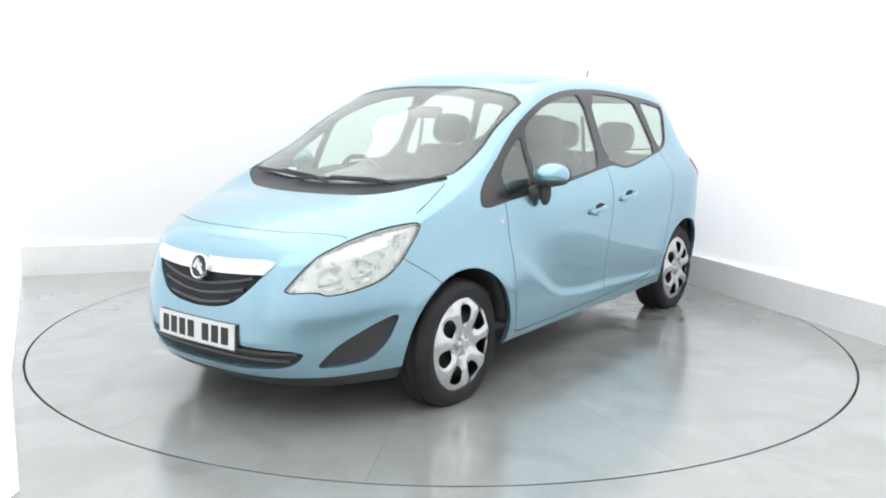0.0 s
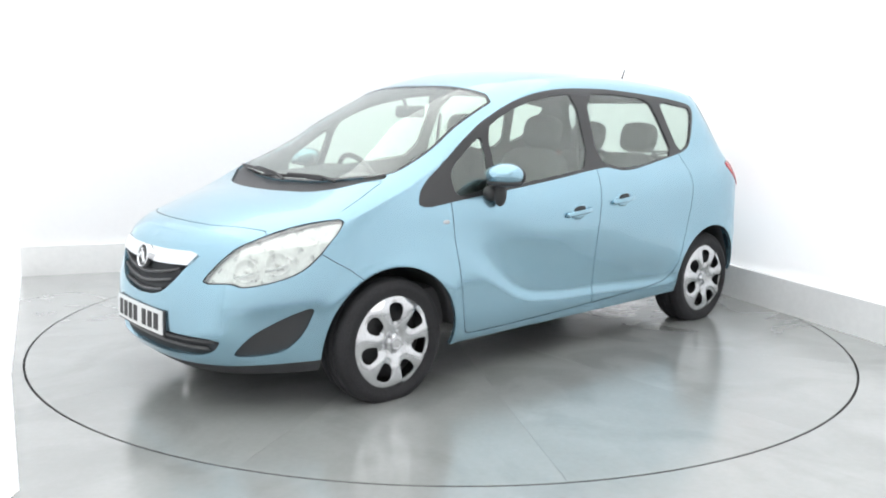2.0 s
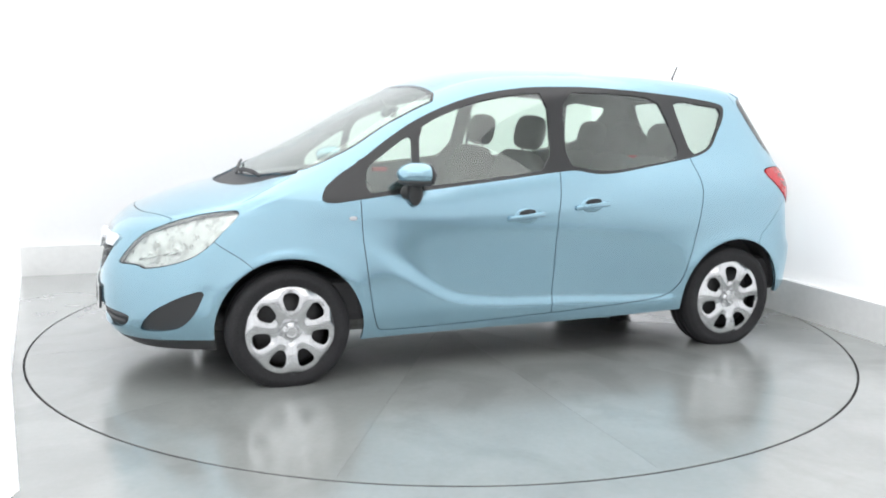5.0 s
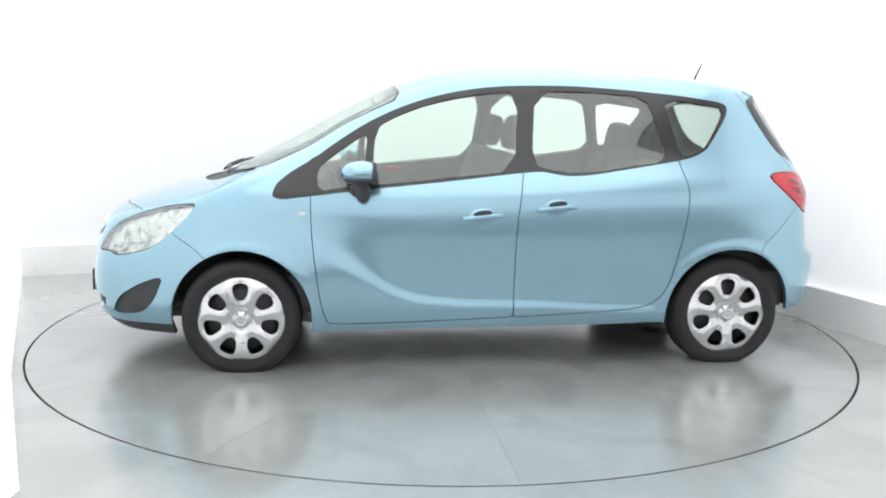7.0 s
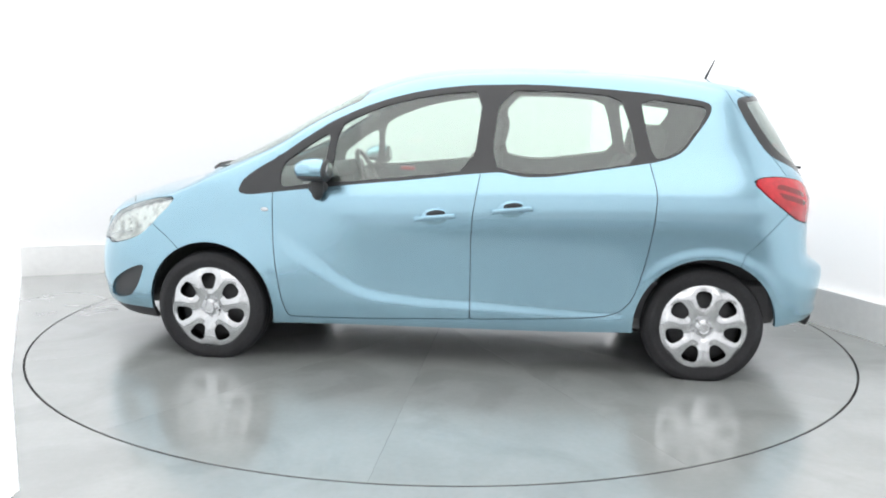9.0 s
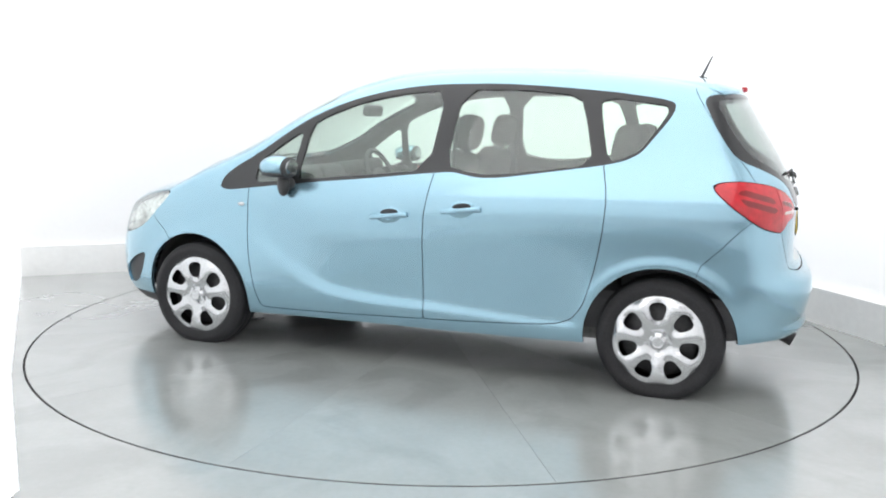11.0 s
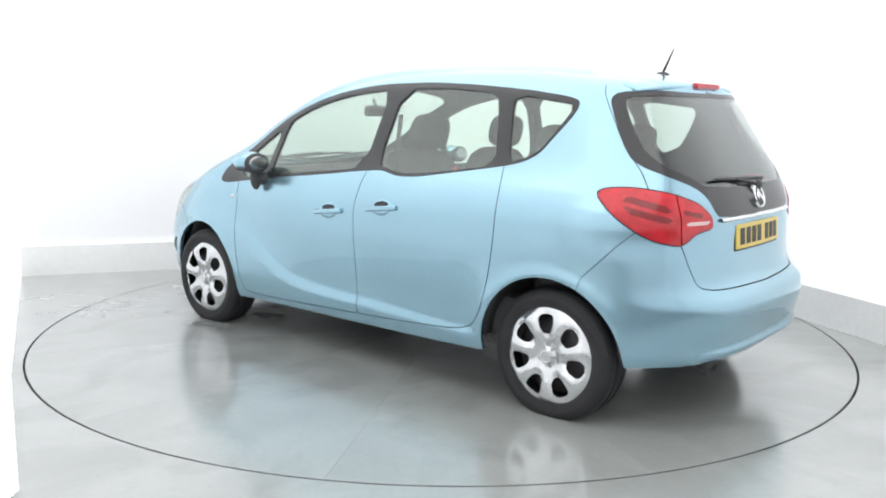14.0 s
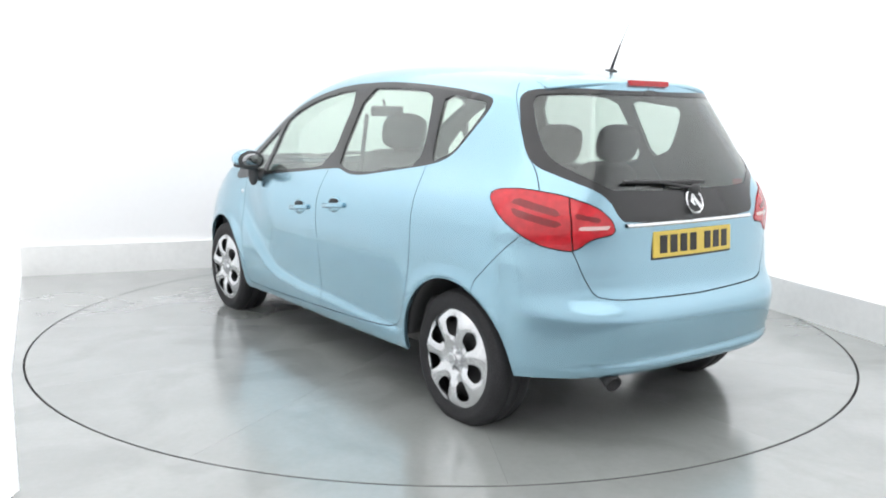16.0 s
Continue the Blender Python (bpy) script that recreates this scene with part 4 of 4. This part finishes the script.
    def cap_z(x, y):
        m = np.arange(len(P)).reshape(-1, LOW + TOP)[:, LOW:].ravel()
        d = (P[m, 0] - x) ** 2 + (P[m, 1] - abs(y)) ** 2
        near = np.argsort(d)[:3]
        w = 1 / (np.sqrt(d[near]) + 1e-4)
        return float((P[m[near], 2] * w).sum() / w.sum())
    # roof spoiler with the third brake lamp
    bm = bmesh.new()
    rows = []
    for s in np.linspace(-1, 1, 33):
        y = s * .53
        x = -1.66 + .03 * abs(s) ** 3
        z = cap_z(x, y) + .004
        back = 1.512 - .030 * abs(s) ** 2.6
        over = .108 * (1 - .5 * abs(s) ** 5)
        rows.append([bm.verts.new(o) for o in ((x + .05, y, z - .004), (x, y, z), (x - over, y, back), (x - over - .006, y, back - .010), (x - over + .013, y, back - .018), (x, y, z - .03))])
    for a, b in zip(rows, rows[1:]):
        for j in range(6):
            bm.faces.new((a[j], a[(j + 1) % 6], b[(j + 1) % 6], b[j]))
    for r in (rows[0], rows[-1]):
        bm.faces.new(r)
    bmesh.ops.recalc_face_normals(bm, faces=bm.faces)
    sp = part("roof_spoiler", bm, PAINT, car, "body-coloured roof-edge spoiler", True)
    bm = bmesh.new()
    box(bm, (-1.776, 0, 1.508), (.03, .25, .026), .006)
    part("third_brake_lamp", bm, RED, sp, "red high-level brake lamp")
    # aerial
    bm = bmesh.new()
    ball(bm, (-1.54, 0, 1.564), (.09, .05, .035), 14)
    rod(bm, (-1.545, 0, 1.570), (-1.597, 0, 1.687), .008, .004)
    base = part("aerial", bm, PLASTIC, car, "thin black roof aerial", True)
    bm = bmesh.new()
    rod(bm, (-1.597, 0, 1.687), (-1.67, 0, 1.825), .0026, .0018)
    part("aerial_mast", bm, SILVER, base, "thin pale aerial mast")
    # wipers
    for arm, tip, end in (((1.262, .47), (1.272, .38), (1.318, -.14)), ((1.330, .10), (1.314, .02), (1.222, -.52))):
        bm = bmesh.new()
        way = []
        for t in np.linspace(0, 1, 10):
            x, y = tip[0] + (end[0] - tip[0]) * t, tip[1] + (end[1] - tip[1]) * t
            way.append((x, y, cap_z(x, y) + .016))
        tube(bm, way, .008)
        wiper = part("front_wiper", bm, PLASTIC, car, "black windscreen wiper")
        bm = bmesh.new()
        a, half = Vector((arm[0], arm[1], cap_z(*arm) + .014)), Vector(way[5]) + Vector((0, 0, .010))
        tube(bm, [a, a.lerp(half, .3) + Vector((0, 0, .012)), half], .008)
        part("wiper_arm", bm, PLASTIC, wiper)
    bm = bmesh.new()
    rod(bm, (-2.052, -.02, 1.060), (-2.035, .20, 1.092), .007, .005)
    rod(bm, (-2.045, -.08, 1.084), (-2.012, .39, 1.098), .008, .007, 8)
    ball(bm, (-2.05, -.02, 1.055), (.04, .07, .05), 12)
    part("rear_wiper", bm, PLASTIC, car, "black rear wiper")
    # exhaust
    bm = bmesh.new()
    lathe(bm, [(.028, -.16), (.033, -.02), (.035, .03), (.030, .03), (.027, -.1)], 20)
    bmesh.ops.transform(bm, matrix=pose(-2.065, .47, .284, 0, 0, 80) @ pose(0, 0, 0, -22), verts=bm.verts)
    part("exhaust_tip", bm, STEEL, car, "bent steel exhaust tip", True)
    bm = bmesh.new()
    box(bm, (-2.06, -.5, .335), (.05, .07, .05), .012)
    part("tow_cover", bm, PLASTIC, car, "small black bracket under the rear bumper")


def build_car():
    car = tagged(new("car"), "light blue metallic five-door compact people carrier, clean, parked on a turntable", "car")
    sk = half_skin()
    both = (1, -1)
    part("body_shell", sk.mesh("body_shell", ["shell"], [PAINT, LINING], .02, sides=both), None, car, "light blue metallic painted body")
    part("panel_gap", sk.mesh("panel_gap", ["gap"], [GAP], .006, -.008, sides=both, lining=False), None, car, "dark gaps between the panels")
    part("bonnet", sk.mesh("bonnet", ["bonnet"], [PAINT], .012, sides=both, lining=False), None, car)
    part("front_bumper", sk.mesh("front_bumper", ["front_bumper"], [PAINT], .02, sides=both, lining=False), None, car)
    part("chin_spoiler", sk.mesh("chin_spoiler", ["chin"], [PLASTIC], .02, -.004, sides=both, lining=False), None, car, "black plastic chin under the bumper")
    part("rear_bumper", sk.mesh("rear_bumper", ["rear_bumper"], [PAINT], .02, sides=both, lining=False), None, car)
    gate = part("tailgate", sk.mesh("tailgate", ["tailgate"], [PAINT, LINING], .03, sides=both), None, car)
    for side in both:
        part("gate_corner", sk.mesh("gate_corner", ["gate_corner"], [PAINT, LINING], .03, sides=(side,)), None, gate, "painted strip beside the rear screen")
    part("screen_frame", sk.mesh("screen_frame", ["screen_frame"], [TRIM], .015, .001, sides=both, lining=False), None, gate, "gloss black panel round the rear screen")
    part("rear_screen", sk.mesh("rear_screen", ["rear_pane"], [REAR_GLASS], .004, -.001, sides=both, lining=False), None, gate, "tinted rear screen glass")
    part("cowl", sk.mesh("cowl", ["cowl"], [PLASTIC], .02, -.012, sides=both, lining=False), None, car, "black plastic scuttle below the windscreen")
    ws = part("windscreen", sk.mesh("windscreen", ["windscreen"], [SCREEN_GLASS], .004, -.003, sides=both, lining=False), None, car, "large raked windscreen")
    part("windscreen_edge", sk.mesh("windscreen_edge", ["windscreen_frame"], [TRIM], .006, -.002, sides=both, lining=False), None, ws, "black edge of the windscreen")
    doors = {}
    for side in both:
        part("window_surround", sk.mesh("window_surround", ["surround"], [TRIM, LINING], .02, .001, sides=(side,)), None, car, "gloss black window surround and pillars")
        for name, pane in (("front_door", "pane_door"), ("rear_door", "pane_rear")):
            d = part(name, sk.mesh(name, [name], [PAINT, LINING], .03, sides=(side,)), None, car, "closed light blue door with a scalloped lower flank")
            doors[(name, side)] = d
            part("door_glass", sk.mesh("door_glass", [pane], [GLASS], .004, -.004, sides=(side,), lining=False), None, d, "green-tinted door glass")
        part("quarter_light", sk.mesh("quarter_light", ["pane_front"], [GLASS], .004, -.004, sides=(side,), lining=False), None, car, "small fixed front quarter light")
        part("rear_quarter_glass", sk.mesh("rear_quarter_glass", ["pane_quarter"], [GLASS], .004, -.004, sides=(side,), lining=False), None, car, "pointed rear quarter window")
    wheel_parts(car)
    interior(car)
    fittings(car, sk, doors)
    return car


studio()
table = turntable()
car = build_car()


def softbox():
    top = tagged(new("ceiling_softbox"), "large glowing white softbox hung under the ceiling", "light")
    bm = bmesh.new()
    for x in (-1, 1):
        box(bm, (SOFT[0] + x * (SOFT[2] / 2 + .04), SOFT[1], SOFT[4] + .06), (.08, SOFT[3] + .16, .16), .01)
        box(bm, (SOFT[0], SOFT[1] + x * (SOFT[3] / 2 + .04), SOFT[4] + .06), (SOFT[2], .08, .16), .01)
    part("frame", bm, CHROME, top, "aluminium softbox frame")
    bm = bmesh.new()
    box(bm, (SOFT[0], SOFT[1], SOFT[4]), (SOFT[2], SOFT[3], .02))
    part("diffuser", bm, DIFFUSER, top, "glowing white diffuser cloth")


softbox()


def motions():
    walk(car, [(t, pose(-math.sin(radians(a)) * OFFSET, math.cos(radians(a)) * OFFSET, 0, 0, 0, a)) for t, a in TURN])
    walk(table, [(t, pose(0, 0, 0, 0, 0, a)) for t, a in TURN])


motions()
